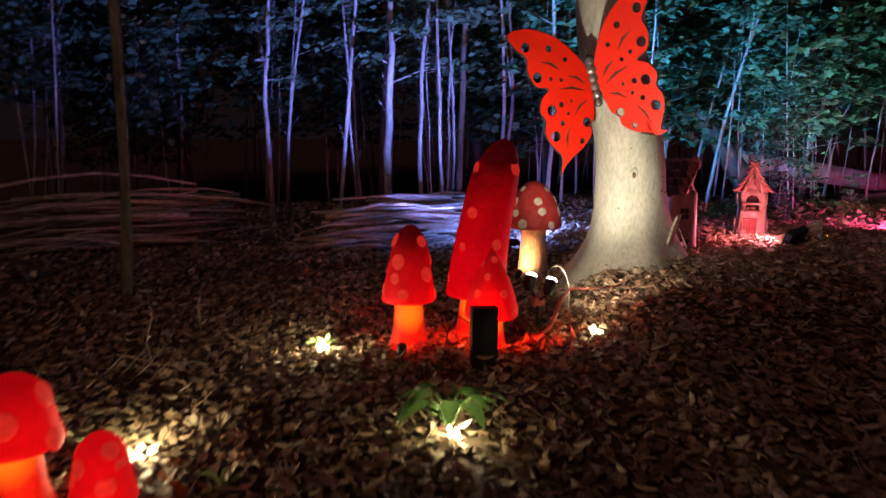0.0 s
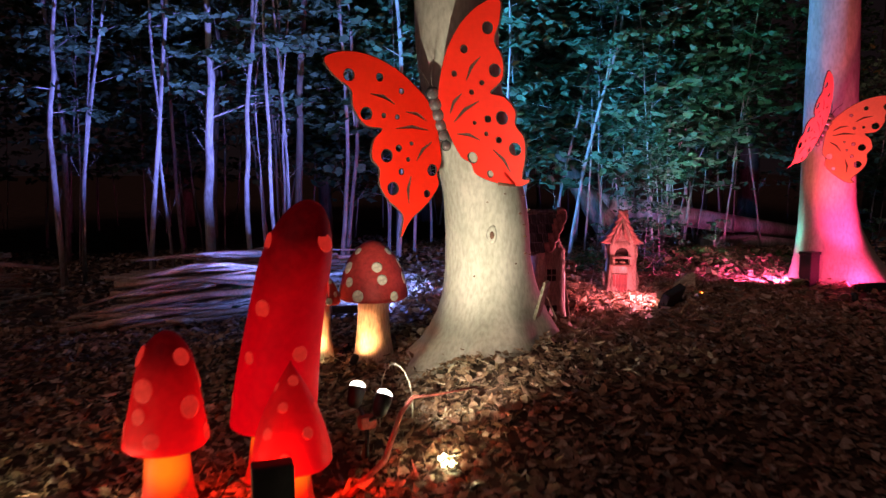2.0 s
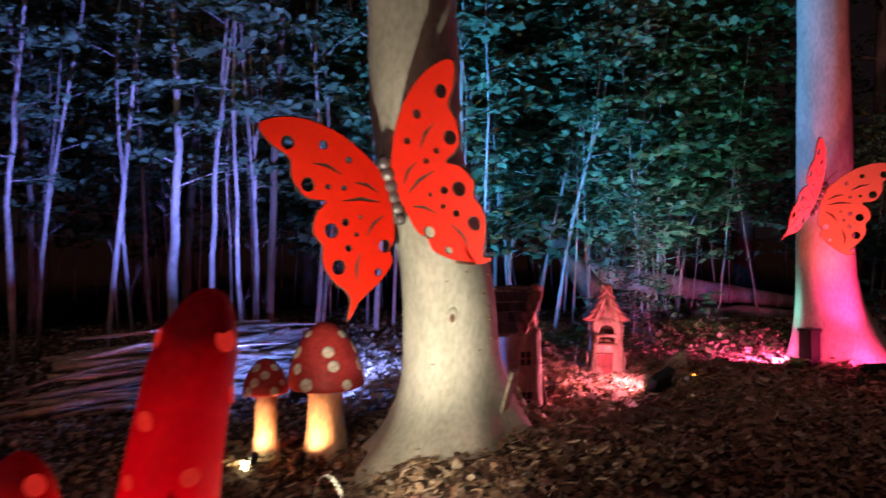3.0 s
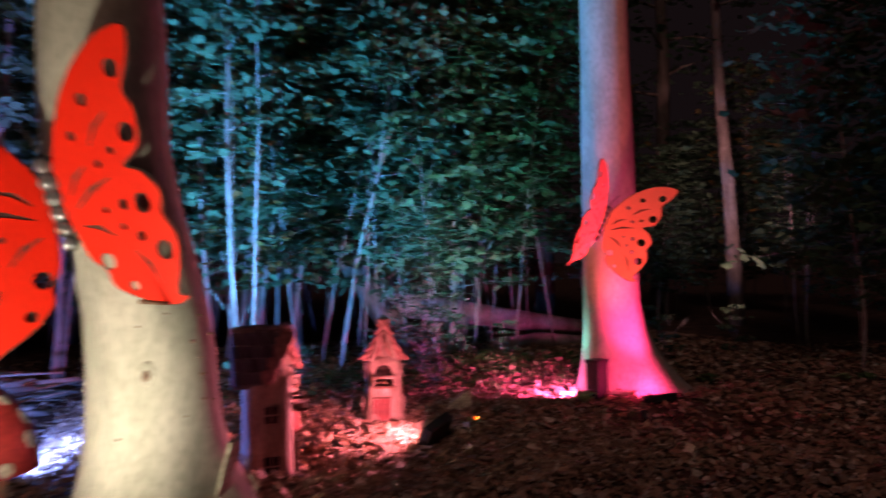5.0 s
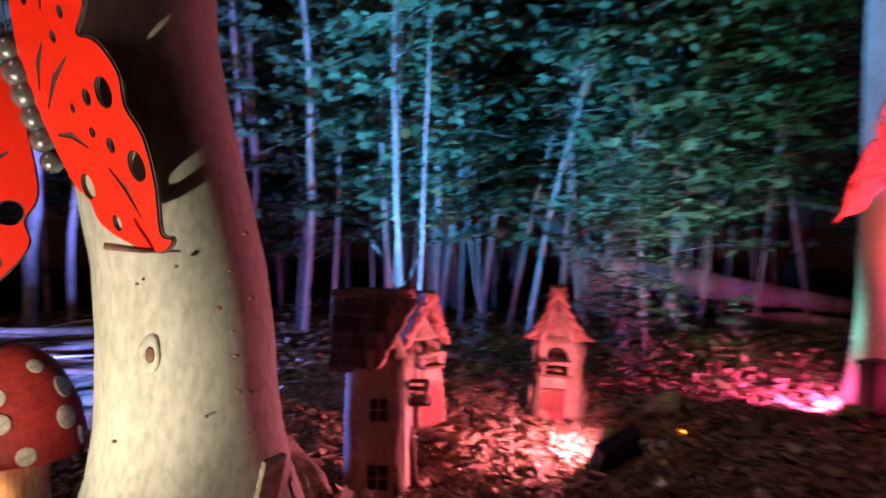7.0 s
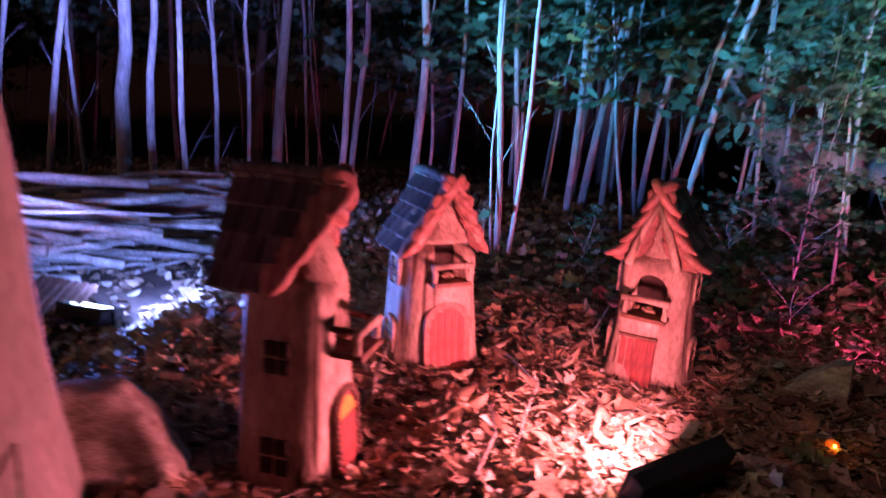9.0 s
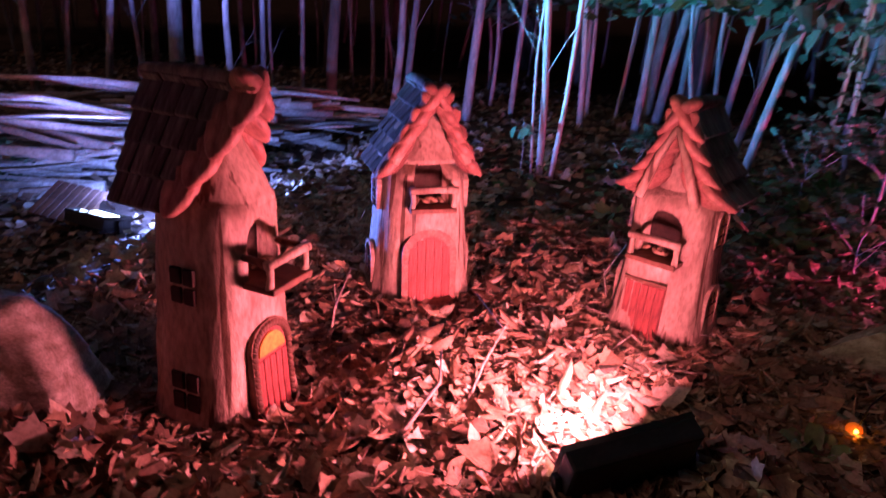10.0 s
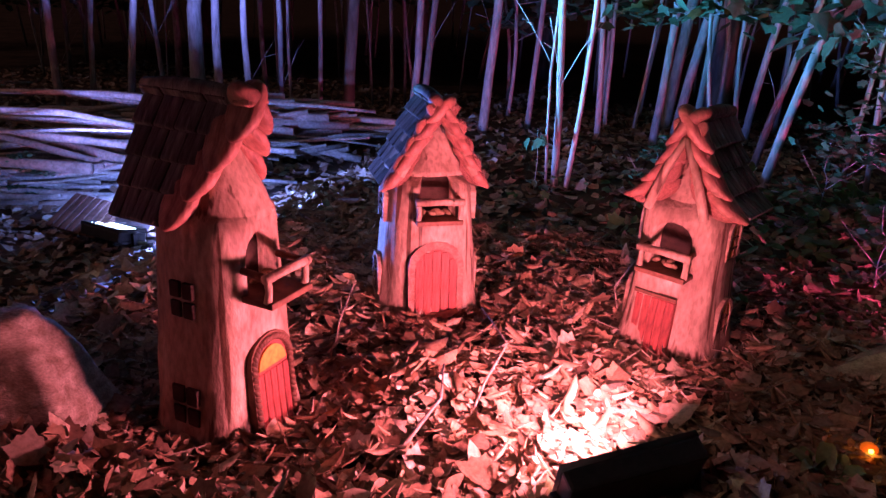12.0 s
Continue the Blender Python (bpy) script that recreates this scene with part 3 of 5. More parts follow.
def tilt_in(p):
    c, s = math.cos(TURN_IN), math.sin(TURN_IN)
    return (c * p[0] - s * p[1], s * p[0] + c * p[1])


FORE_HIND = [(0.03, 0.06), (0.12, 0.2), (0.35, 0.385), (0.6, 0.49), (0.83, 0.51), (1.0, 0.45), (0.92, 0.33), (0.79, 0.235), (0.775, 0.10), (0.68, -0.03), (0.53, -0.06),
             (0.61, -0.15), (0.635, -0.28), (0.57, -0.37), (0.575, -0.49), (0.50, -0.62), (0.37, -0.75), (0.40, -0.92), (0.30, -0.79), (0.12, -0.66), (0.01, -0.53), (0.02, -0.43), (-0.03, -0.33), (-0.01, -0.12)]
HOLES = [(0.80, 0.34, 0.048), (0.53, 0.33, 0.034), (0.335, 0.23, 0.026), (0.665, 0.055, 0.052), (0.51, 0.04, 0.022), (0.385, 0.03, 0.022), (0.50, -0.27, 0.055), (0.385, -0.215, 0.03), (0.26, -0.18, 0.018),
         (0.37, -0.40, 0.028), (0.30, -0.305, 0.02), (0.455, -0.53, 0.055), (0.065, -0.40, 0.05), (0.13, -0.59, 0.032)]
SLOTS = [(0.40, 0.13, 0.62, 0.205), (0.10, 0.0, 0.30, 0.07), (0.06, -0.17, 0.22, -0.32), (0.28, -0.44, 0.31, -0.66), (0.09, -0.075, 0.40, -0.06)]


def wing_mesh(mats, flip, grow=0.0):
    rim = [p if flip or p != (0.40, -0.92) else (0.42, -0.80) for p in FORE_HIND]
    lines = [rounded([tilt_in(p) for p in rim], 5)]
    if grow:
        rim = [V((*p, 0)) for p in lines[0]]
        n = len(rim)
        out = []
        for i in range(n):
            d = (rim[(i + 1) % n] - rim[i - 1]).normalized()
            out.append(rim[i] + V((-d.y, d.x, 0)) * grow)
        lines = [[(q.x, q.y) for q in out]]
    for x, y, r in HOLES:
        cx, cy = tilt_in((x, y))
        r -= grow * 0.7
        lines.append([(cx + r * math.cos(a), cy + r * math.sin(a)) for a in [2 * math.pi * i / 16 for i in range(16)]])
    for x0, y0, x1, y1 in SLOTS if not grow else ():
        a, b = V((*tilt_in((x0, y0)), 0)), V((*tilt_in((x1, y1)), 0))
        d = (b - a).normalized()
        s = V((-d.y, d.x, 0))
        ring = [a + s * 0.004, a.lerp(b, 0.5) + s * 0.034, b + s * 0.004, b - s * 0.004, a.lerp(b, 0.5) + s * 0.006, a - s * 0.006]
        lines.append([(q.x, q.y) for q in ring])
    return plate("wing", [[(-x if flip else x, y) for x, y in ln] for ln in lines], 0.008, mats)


def butterfly(at, axis, right_u, left_u, size, mats, label, ball, left_turn=0.0, back_side=1):
    bf = empty("metal_butterfly", pose(*at), label, "garden ornament", "tree butterflies")
    axis = V(axis).normalized()
    for u, flip in ((right_u, False), (left_u, True)):
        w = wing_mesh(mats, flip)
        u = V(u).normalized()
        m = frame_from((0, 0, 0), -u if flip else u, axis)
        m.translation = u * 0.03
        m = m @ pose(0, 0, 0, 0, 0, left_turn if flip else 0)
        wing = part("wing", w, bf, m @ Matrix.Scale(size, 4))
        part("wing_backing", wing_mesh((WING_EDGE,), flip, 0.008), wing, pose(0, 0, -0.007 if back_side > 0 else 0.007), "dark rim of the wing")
    for i, r in enumerate((0.060, 0.066, 0.062, 0.058, 0.054, 0.046)):
        part("body_ball", ball_bm(r * size, 16, 12), bf, Matrix.Translation(axis * size * (0.22 - 0.088 * i)), "dark polished metal ball", ball)
    for s in (-1, 1):
        side = V(right_u).normalized() * 0.6 - V(left_u).normalized() * 0.4
        p0 = axis * 0.24 * size
        pts = [p0, p0 + axis * 0.12 * size + side * s * 0.03, p0 + axis * 0.24 * size + side * s * 0.10]
        vs, fs = tube(pts, [0.005, 0.004, 0.003], 6)
        part("antenna", mesh_of("antenna", vs, fs, WING_EDGE), bf)
    return bf


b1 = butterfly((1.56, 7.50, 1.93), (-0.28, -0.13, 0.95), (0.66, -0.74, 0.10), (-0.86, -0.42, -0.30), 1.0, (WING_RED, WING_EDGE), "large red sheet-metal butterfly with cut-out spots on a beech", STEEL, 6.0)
vs, fs = tube([(0.02, 0.03, -0.05), (0.2, 0.16, -0.05), (0.34, 0.22, -0.05)], [0.02, 0.02, 0.02], 8)
part("bracket", mesh_of("bracket", vs, fs, DARK_WOOD), b1)
vs, fs = tube([(0.40, -0.40, -0.52), (0.52, -0.36, -0.535), (0.62, -0.28, -0.54)], [0.014, 0.012, 0.004], 6)
part("stay", mesh_of("stay", vs, fs, DARK_WOOD), b1)
b2 = butterfly((6.90, 9.66, 2.02), (0.317, -0.171, 0.93), (0.70, -0.66, -0.36), (-0.80, -0.53, 0.10), 0.80, (WING_TINTED, WING_EDGE), "pale sheet-metal butterfly with cut-out spots on a far beech", STEEL)
vs, fs = tube([(0.02, 0.02, -0.05), (0.16, 0.15, -0.05)], [0.02, 0.02], 8)
part("bracket", mesh_of("bracket", vs, fs, DARK_WOOD), b2)


# ---- mushrooms ----
def mushroom(x, y, h, cap_r, cap_h, stem_r, cap_mat, label, lean=0.0, top=0.55, seed=1, point=0.0, spot_r=0.045, turn=0.0, dome=0.68, rows=4, per=5):
    z0 = ground_z(x, y) - 0.02
    m = empty("garden_mushroom", pose(x, y, z0, 0, 0, turn), label, "garden ornament", "giant garden mushrooms")
    lit = cap_mat in (CAP_RED, CAP_TALL)
    zb = h - cap_h

    def bend(z):
        k = max(0.0, (z - zb * 0.5) / (h - zb * 0.5))
        return (lean * k ** 1.5, 0)
    rings = []
    for i in range(22):
        s = math.sin(math.pi / 2 * i / 21)
        body = cap_r * (1 - (1 - top) * s)
        tip = math.sqrt(max(0.0, 1 - max(0, (s - dome) / (1 - dome)) ** 2)) if not point else (1 - s ** 1.6) / (1 - (1 - top) * s)
        rings.append((max(0.006, body * tip), zb + cap_h * s))
    under = [(stem_r * 0.8, zb + 0.06), (cap_r * 0.7, zb + 0.02), (cap_r * 0.95, zb - 0.012)]
    vs, fs = lathe(under + rings, 28, bend=bend, wobble=0.05, seed=seed)
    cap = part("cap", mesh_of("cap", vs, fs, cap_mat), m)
    st = [(stem_r * 1.35, 0), (stem_r * 1.22, 0.05), (stem_r * 1.04, zb * 0.35), (stem_r * 0.92, zb * 0.75), (stem_r * 0.95, zb + 0.055)]
    vs, fs = lathe(st, 24, bend=bend, wobble=0.04, seed=seed + 3)
    part("stem", mesh_of("stem", vs, fs, STEM_GLOW if lit else STEM), m, None, "cream mushroom stem, lamp glow painted in on lit kinds")
    rng = random.Random(seed)
    count = 0
    for row in range(rows):
        s = 0.12 + 0.90 / rows * row
        if s > 0.95:
            break
        n = max(3, int(per * (1 - 0.4 * s)))
        for i in range(n):
            a = 2 * math.pi * (i + 0.5 * (row % 2) + rng.uniform(-0.2, 0.2)) / n
            ss = s + rng.uniform(-0.04, 0.04)
            r = np.interp(zb + cap_h * ss, [q[1] for q in rings], [q[0] for q in rings])
            d = rng.uniform(0.7, 1.25) * spot_r
            bx, _ = bend(zb + cap_h * ss)
            zc = zb + cap_h * ss
            r2, r1 = (np.interp(zc + e, [q[1] for q in rings], [q[0] for q in rings]) for e in (0.02, -0.02))
            nrm = V((math.cos(a), math.sin(a), (r1 - r2) / 0.04)).normalized()
            c = V((bx + r * math.cos(a), r * math.sin(a), zb + cap_h * ss))
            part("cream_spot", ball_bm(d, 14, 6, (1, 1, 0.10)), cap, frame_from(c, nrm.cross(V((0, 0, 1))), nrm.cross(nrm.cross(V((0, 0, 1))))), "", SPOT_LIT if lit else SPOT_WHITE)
    return m


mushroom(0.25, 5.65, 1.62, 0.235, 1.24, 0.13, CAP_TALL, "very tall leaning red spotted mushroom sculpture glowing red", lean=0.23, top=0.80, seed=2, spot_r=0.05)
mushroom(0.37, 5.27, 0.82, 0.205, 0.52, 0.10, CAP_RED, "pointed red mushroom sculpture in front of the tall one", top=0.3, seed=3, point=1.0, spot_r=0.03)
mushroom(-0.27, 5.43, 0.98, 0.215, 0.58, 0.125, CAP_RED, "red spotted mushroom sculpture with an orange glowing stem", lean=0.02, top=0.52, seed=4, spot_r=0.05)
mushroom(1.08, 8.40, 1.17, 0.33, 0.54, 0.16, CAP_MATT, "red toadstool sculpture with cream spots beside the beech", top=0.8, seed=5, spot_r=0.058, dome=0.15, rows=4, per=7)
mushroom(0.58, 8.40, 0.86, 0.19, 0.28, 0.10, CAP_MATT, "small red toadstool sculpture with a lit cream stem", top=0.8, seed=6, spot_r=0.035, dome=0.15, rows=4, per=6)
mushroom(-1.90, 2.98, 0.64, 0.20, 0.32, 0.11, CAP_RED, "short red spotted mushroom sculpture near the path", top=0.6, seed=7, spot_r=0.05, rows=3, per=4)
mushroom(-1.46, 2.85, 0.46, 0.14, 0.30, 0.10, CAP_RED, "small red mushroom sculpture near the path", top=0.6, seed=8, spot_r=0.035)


# ---- lamps ----
def stake_lamp(x, y, aim, label, h=0.1, r=0.035):
    """A small black spotlight on a spike."""
    z = ground_z(x, y)
    t = empty("garden_spotlight", pose(x, y, z), label, "garden lamp", "mushroom spotlights")
    vs, fs = lathe([(0.004, -0.08), (0.008, 0.0), (0.008, h)], 8)
    part("spike", mesh_of("spike", vs, fs, BLACK), t)
    m = look((0, 0, h), V(aim) - V((x, y, z)))
    vs, fs = lathe([(r * 0.7, 0.06), (r * 0.9, 0.04), (r, 0.0), (r, -0.035), (r * 0.88, -0.036), (r * 0.85, -0.02)], 16)
    part("head", mesh_of("head", [(a, b, c) for a, b, c in vs], fs, BLACK), t, m)
    return t


stake_lamp(-0.30, 4.98, (-0.27, 5.43, 0.1), "small black spotlight at a mushroom's foot")
stake_lamp(0.87, 8.02, (1.05, 8.4, 0.1), "small black spotlight lighting a toadstool stem")
stake_lamp(0.50, 8.08, (0.58, 8.4, 0.0), "small black spotlight lighting a small toadstool")

zt = ground_z(0.80, 5.86)
twin = empty("twin_spotlight", pose(0.80, 5.86, zt), "black twin-headed garden spotlight on a spike, both heads lit", "garden lamp")
vs, fs = lathe([(0.006, -0.1), (0.014, 0), (0.014, 0.24)], 8)
part("spike", mesh_of("spike", vs, fs, BLACK), twin)
# the red lamp light on this box is put into its colour
part("junction_box", box_bm(0.10, 0.07, 0.08, 0.015), twin, pose(0, 0, 0.26, 0, 0, 20), "plastic box with red lamp light in its colour", RED_TINT)
for hx, hy, aim in ((0.745, 5.93, (0.95, 6.25, 0.9)), (0.885, 5.73, (1.15, 6.1, 0.8))):
    m = Matrix.Translation((-0.80, -5.86, -zt)) @ look((hx, hy, 0.165), aim)
    vs, fs = lathe([(0.024, 0.10), (0.046, 0.07), (0.054, 0.0), (0.054, -0.030), (0.047, -0.031), (0.044, -0.02)], 18)
    head = part("lamp_head", mesh_of("lamp_head", vs, fs, BLACK), twin, m)
    part("lens", ball_bm(0.048, 16, 10, (1, 1, 0.62)), head, pose(0, 0, -0.036), "glowing white lens", LED_WARM)
    vs, fs = tube([(0, 0, 0.26), (hx - 0.80, hy - 5.86, 0.15 - zt - 0.06)], [0.012, 0.012], 6)
    part("arm", mesh_of("arm", vs, fs, BLACK), twin)

# black box lamp in front of the tall mushroom
zb = ground_z(0.29, 4.88)
boxlamp = empty("box_lamp", pose(0.29, 4.88, zb, 0, 0, 8), "black upright box lamp facing the red mushrooms", "garden lamp")
part("housing", box_bm(0.19, 0.10, 0.46, 0.012), boxlamp, pose(0, 0, 0.20), "", BLACK)
part("lens", box_bm(0.13, 0.008, 0.22, 0.003), boxlamp, pose(0, 0.052, 0.22), "glowing red lens", glowing("red_led", (1.0, 0.08, 0.03), 4))


vs, fs = tube([(-0.10, 0.06, 0.30), (-0.17, 0.12, 0.34), (-0.24, 0.14, 0.22), (-0.27, 0.10, 0.06), (-0.22, 0.02, 0.0)], [0.006] * 5, 6)
part("cable", mesh_of("cable", vs, fs, BLACK), boxlamp)


def flood(x, y, z, yaw, tilt, w, h, led, label, rows=3, cols=8, fins=True, lean=0):
    """A floodlight: finned housing, glass front with LEDs, a stirrup."""
    t = empty("floodlight", pose(x, y, z, 0, lean, yaw), label, "floodlight", "coloured floodlights")
    hd = part("housing", box_bm(w, 0.07, h, 0.012), t, pose(0, 0, h * 0.5, tilt, 0, 0), "", BLACK)
    for i in range(5 if fins else 0):
        part("fin", box_bm(0.006, 0.03, h * 0.8, 0.002, segments=1), hd, pose(w * (i - 2) / 6, -0.048, 0), "", BLACK)
    part("rim", plate("rim", [[(-w / 2, -h / 2), (w / 2, -h / 2), (w / 2, h / 2), (-w / 2, h / 2)], [(-w * 0.45, -h * 0.42), (w * 0.45, -h * 0.42), (w * 0.45, h * 0.42), (-w * 0.45, h * 0.42)]], 0.02, (BLACK,)), hd, pose(0, 0.04, 0, 90, 0, 0))
    for r in range(rows):
        for c in range(cols):
            part("led", box_bm(w * 0.06, 0.006, h * 0.12, 0.002, segments=1), hd, pose(w * 0.8 * (c / (cols - 1) - 0.5), 0.039, h * 0.6 * (r / max(1, rows - 1) - 0.5)), "", led)
    for s in (-1, 1):
        part("stirrup", box_bm(0.02, 0.03, h * 0.75, 0.004), t, pose(s * (w / 2 + 0.014), 0, h * 0.26), "", BLACK)
    return t


flood(4.375, 8.715, -0.02, 37, 24, 0.42, 0.26, LED_PINK, "black floodlight on the leaves facing the fairy houses", fins=False, lean=-8)
# stake added for the unseen butterfly lamp
stake_lamp(6.55, 8.58, (7.0, 9.6, 2.0), "small black spotlight aimed at a butterfly")
flood(0.92, 10.16, ground_z(0.92, 10.16), -4, 76, 0.34, 0.22, LED_BLUE, "floodlight shining blue light towards the stick pile")
flood(7.28, 9.16, ground_z(7.28, 9.16) - 0.06, -5, 76, 0.30, 0.20, LED_ROSE, "floodlight glowing rose at the foot of a beech")
zq = ground_z(6.85, 9.72)
pb = empty("power_box", pose(6.85, 9.72, zq, 0, 0, 20), "black power box standing beside a beech", "power box")
part("casing", box_bm(0.20, 0.16, 0.42, 0.015), pb, pose(0, 0, 0.19), "", BLACK)
part("lid", box_bm(0.22, 0.18, 0.04, 0.01), pb, pose(0, 0, 0.41), "", BLACK)

# slatted board leaning behind the blue floodlight
zs = ground_z(0.62, 10.22)
bd = empty("slatted_board", pose(0.62, 10.22, zs, 0, 0, -6), "small brown slatted board propped up on short legs", "board")
for i in range(7):
    part("slat", box_bm(0.055, 0.30, 0.016, 0.004), bd, pose(-0.21 + 0.07 * i, 0, 0.16, 32, 0, 0), "", DARK_WOOD)
for s in (-1, 1):
    part("batten", box_bm(0.48, 0.03, 0.02, 0.004), bd, pose(0, 0.10 * s, 0.145 + 0.062 * s, 32, 0, 0), "", DARK_WOOD)
    part("leg", box_bm(0.03, 0.03, 0.22, 0.005), bd, pose(0.18 * s, 0.05, 0.08, -12, 0, 0), "", DARK_WOOD)


def led_cluster(x, y, label, k, seed):
    z = ground_z(x, y)
    t = empty("ground_light", pose(x, y, z), label, "garden lamp", "small warm ground lights")
    rng = random.Random(seed)
    for i in range(k):
        a = rng.uniform(0, 6.28)
        r = rng.uniform(0.0, 0.055)
        part("bulb", ball_bm(rng.uniform(0.009, 0.02), 8, 6), t, pose(r * math.cos(a), r * math.sin(a), rng.uniform(0.015, 0.06)), "", LED_GOLD)
    vs, fs = lathe([(0.035, -0.02), (0.03, 0.012), (0.012, 0.018)], 12)
    part("base", mesh_of("base", vs, fs, BLACK), t)


led_cluster(-0.92, 5.2, "cluster of bright warm bulbs lying in leaves", 12, 1)
led_cluster(1.25, 5.62, "gold star-like bulb cluster on the leaves", 8, 2)
led_cluster(0.07, 3.62, "bright warm light under a green plant", 10, 3)
# bulbs added for the unseen light behind the short mushrooms
led_cluster(-1.62, 3.35, "warm light in dead leaves behind short mushrooms", 7, 5)
led_cluster(0.42, 8.1, "warm light beside the small toadstool", 8, 4)


# ---- fairy houses carved from logs ----
def arch(w, h, n=9):
    """A doorway's outline: upright sides and a round top."""
    r = w / 2
    return [(-r, 0), (r, 0)] + [(r * math.cos(a), h - r + r * math.sin(a)) for a in [math.pi * i / (n - 1) for i in range(n)]]


def prism(outline, depth):
    """A solid of the outline in x and z, from the front at -depth to 0 in y."""
    n = len(outline)
    vs = [(x, -depth, z) for x, z in outline] + [(x, 0, z) for x, z in outline]
    fs = [tuple(range(n)), tuple(range(2 * n - 1, n - 1, -1))] + [(i, i + n, (i + 1) % n + n, (i + 1) % n) for i in range(n)]
    return vs, fs


def fairy_house(x, y, facing, label, size, peak, eave, half, depth, rows, door_w, door_h, balcony, rope=False, fan=False, square_door=False, side_window=1, seed=0, lean=0.0, door_x=0.0, square=0.7, wide=1.0, power=1.0, back=0.0, rake=0.06):
    z0 = ground_z(x, y) - 0.02
    rng = random.Random(seed)
    h = empty("fairy_house", pose(x, y, z0, 0, lean, facing + 90) @ Matrix.Scale(size, 4), label, "garden ornament", "carved fairy houses")

    def rad(z):
        return wide * float(np.interp(z, [0, 0.06, 0.16, 0.4, 0.8], [0.225, 0.218, 0.200, 0.184, 0.172]))
    rings = [(rad(max(0, z)), z) for z in (-0.06, *[(eave - 0.05) * i / 26 for i in range(27)])] + [(rad(eave) * 0.97, eave - 0.01), (rad(eave) * 0.5, eave + 0.04)]
    vs, fs = lathe(rings, 72, sq=square, wobble=0.12, seed=seed * 3.3)
    rough = []
    for px, py, pz in vs:
        a = math.atan2(py, px)
        k = 1 + 0.022 * noise.noise((math.cos(a) * 5 + seed, math.sin(a) * 5, pz * 5)) + 0.012 * noise.noise((math.cos(a) * 14, math.sin(a) * 14 + seed, pz * 3))
        k -= 0.03 * max(0.0, noise.noise((math.cos(a) * 9 + 4 * seed, math.sin(a) * 9, pz * 0.8)) - 0.35) * 3
        rough.append((px * k, py * k, pz))
    vs = rough
    whole = mesh_of("body", vs, fs, [CARVED, RECESS_DARK], True)
    bz, bw, bh, reach = balcony
    av, af = prism([(px, pz + bz) for px, pz in arch(bw * 0.86, bh)], 0.16)
    tool = mesh_of("tool", [(a, b - 0.09, c) for a, b, c in av], af, [CARVED, RECESS_DARK], False)
    # only the recess back gets the near-black, its deep shade put into colour
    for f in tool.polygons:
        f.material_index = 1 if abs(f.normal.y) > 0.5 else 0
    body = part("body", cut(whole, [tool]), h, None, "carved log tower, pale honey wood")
    for f in body.data.polygons:
        f.use_smooth = abs(f.normal.z) < 0.9
    # gable under the roof
    gz = max(eave - 0.02, bz + bh - 0.005)
    gw = 0.155 * wide * (0.8 if power > 1 else 1)
    gr = [(min(gw * 1.08, rad(eave) * 0.95) * (1 - 0.80 * (q / 12) ** 1.1), gz - 0.005 + (peak - 0.07 - gz) * q / 12) for q in range(13)]
    gv, gf = lathe(gr, 40, sq=0.6, wobble=0.10, seed=seed * 5.1)
    part("gable", mesh_of("gable", [(a * (1 + 0.05 * noise.noise((a * 20, c * 20, seed))), b * 1.02 - 0.003, c) for a, b, c in gv], gf, CARVED), h)
    # king-post trim on the gable
    for s in (-1, 1) if rake < 0.1 else ():
        vs, fs = tube([(s * gw * 0.95, -0.185, gz), (s * gw * 0.5, -0.195, (gz + peak) / 2 - 0.02), (0, -0.195, peak - 0.08)], [0.020, 0.018, 0.012], 8)
        part("gable_trim", mesh_of("gable_trim", vs, fs, CARVED), h)
    # shingle courses, with petal-like boards at the front
    run, rise = half, peak - eave
    slope = math.degrees(math.atan2(rise, run))
    length = math.hypot(run, rise)
    courses = [(rng.uniform(-0.01, 0.01)) for _ in range(rows)]
    shingle_w = depth * 0.78 / 4
    sl = length / rows * 1.5
    sb = box_bm(sl, shingle_w * 0.965, 0.032, 0.008)
    shingle = bpy.data.meshes.new("shingle")
    sb.to_mesh(shingle)
    sb.free()
    shingle.materials.append(SHINGLE)
    s_in = 0.12
    pbm = ball_bm(1.0, 18, 12)
    for v in pbm.verts:
        k = v.co.x
        wide_k = 1.0 - 0.30 * max(0.0, k) ** 2
        v.co = V((k * sl * 0.72 - s_in * sl, v.co.y * 0.062 * wide_k, math.copysign(abs(v.co.z) ** 0.7, v.co.z) * 0.029 * (1 - 0.35 * k) + 0.014 * k * abs(k) - 0.004 * k))
        v.co.z += 0.006 * noise.noise(v.co * 30 + V((seed, 0, 0)))
    petal = bpy.data.meshes.new("petal_board")
    pbm.to_mesh(petal)
    pbm.free()
    petal.polygons.foreach_set("use_smooth", [True] * len(petal.polygons))
    petal.materials.append(GABLE)
    fbm = ball_bm(1.0, 16, 10)
    for v in fbm.verts:
        v.co.z *= 1.0 - 0.35 * max(0.0, v.co.x) ** 2
        v.co.z += 0.12 * v.co.x * v.co.x + 0.10 * noise.noise(v.co * 3 + V((seed, 0, 0)))
        v.co.y = math.copysign(abs(v.co.y) ** 0.6, v.co.y)
    front = bpy.data.meshes.new("front_board")
    fbm.to_mesh(front)
    fbm.free()
    front.materials.append(GABLE)
    hw = half * (0.8 if power > 1 else 1)
    roof = part("roof", mesh_of("roof", *prism([(-hw + 0.03, eave - 0.05), (-hw + 0.06, eave - 0.075), (0, peak - 0.075), (hw - 0.06, eave - 0.075), (hw - 0.03, eave - 0.05), (0, peak - 0.015)], depth - 0.15), SHINGLE, False), h, pose(0, depth / 2 + back, 0), "steep roof of dark wooden shingles")
    off = -depth / 2
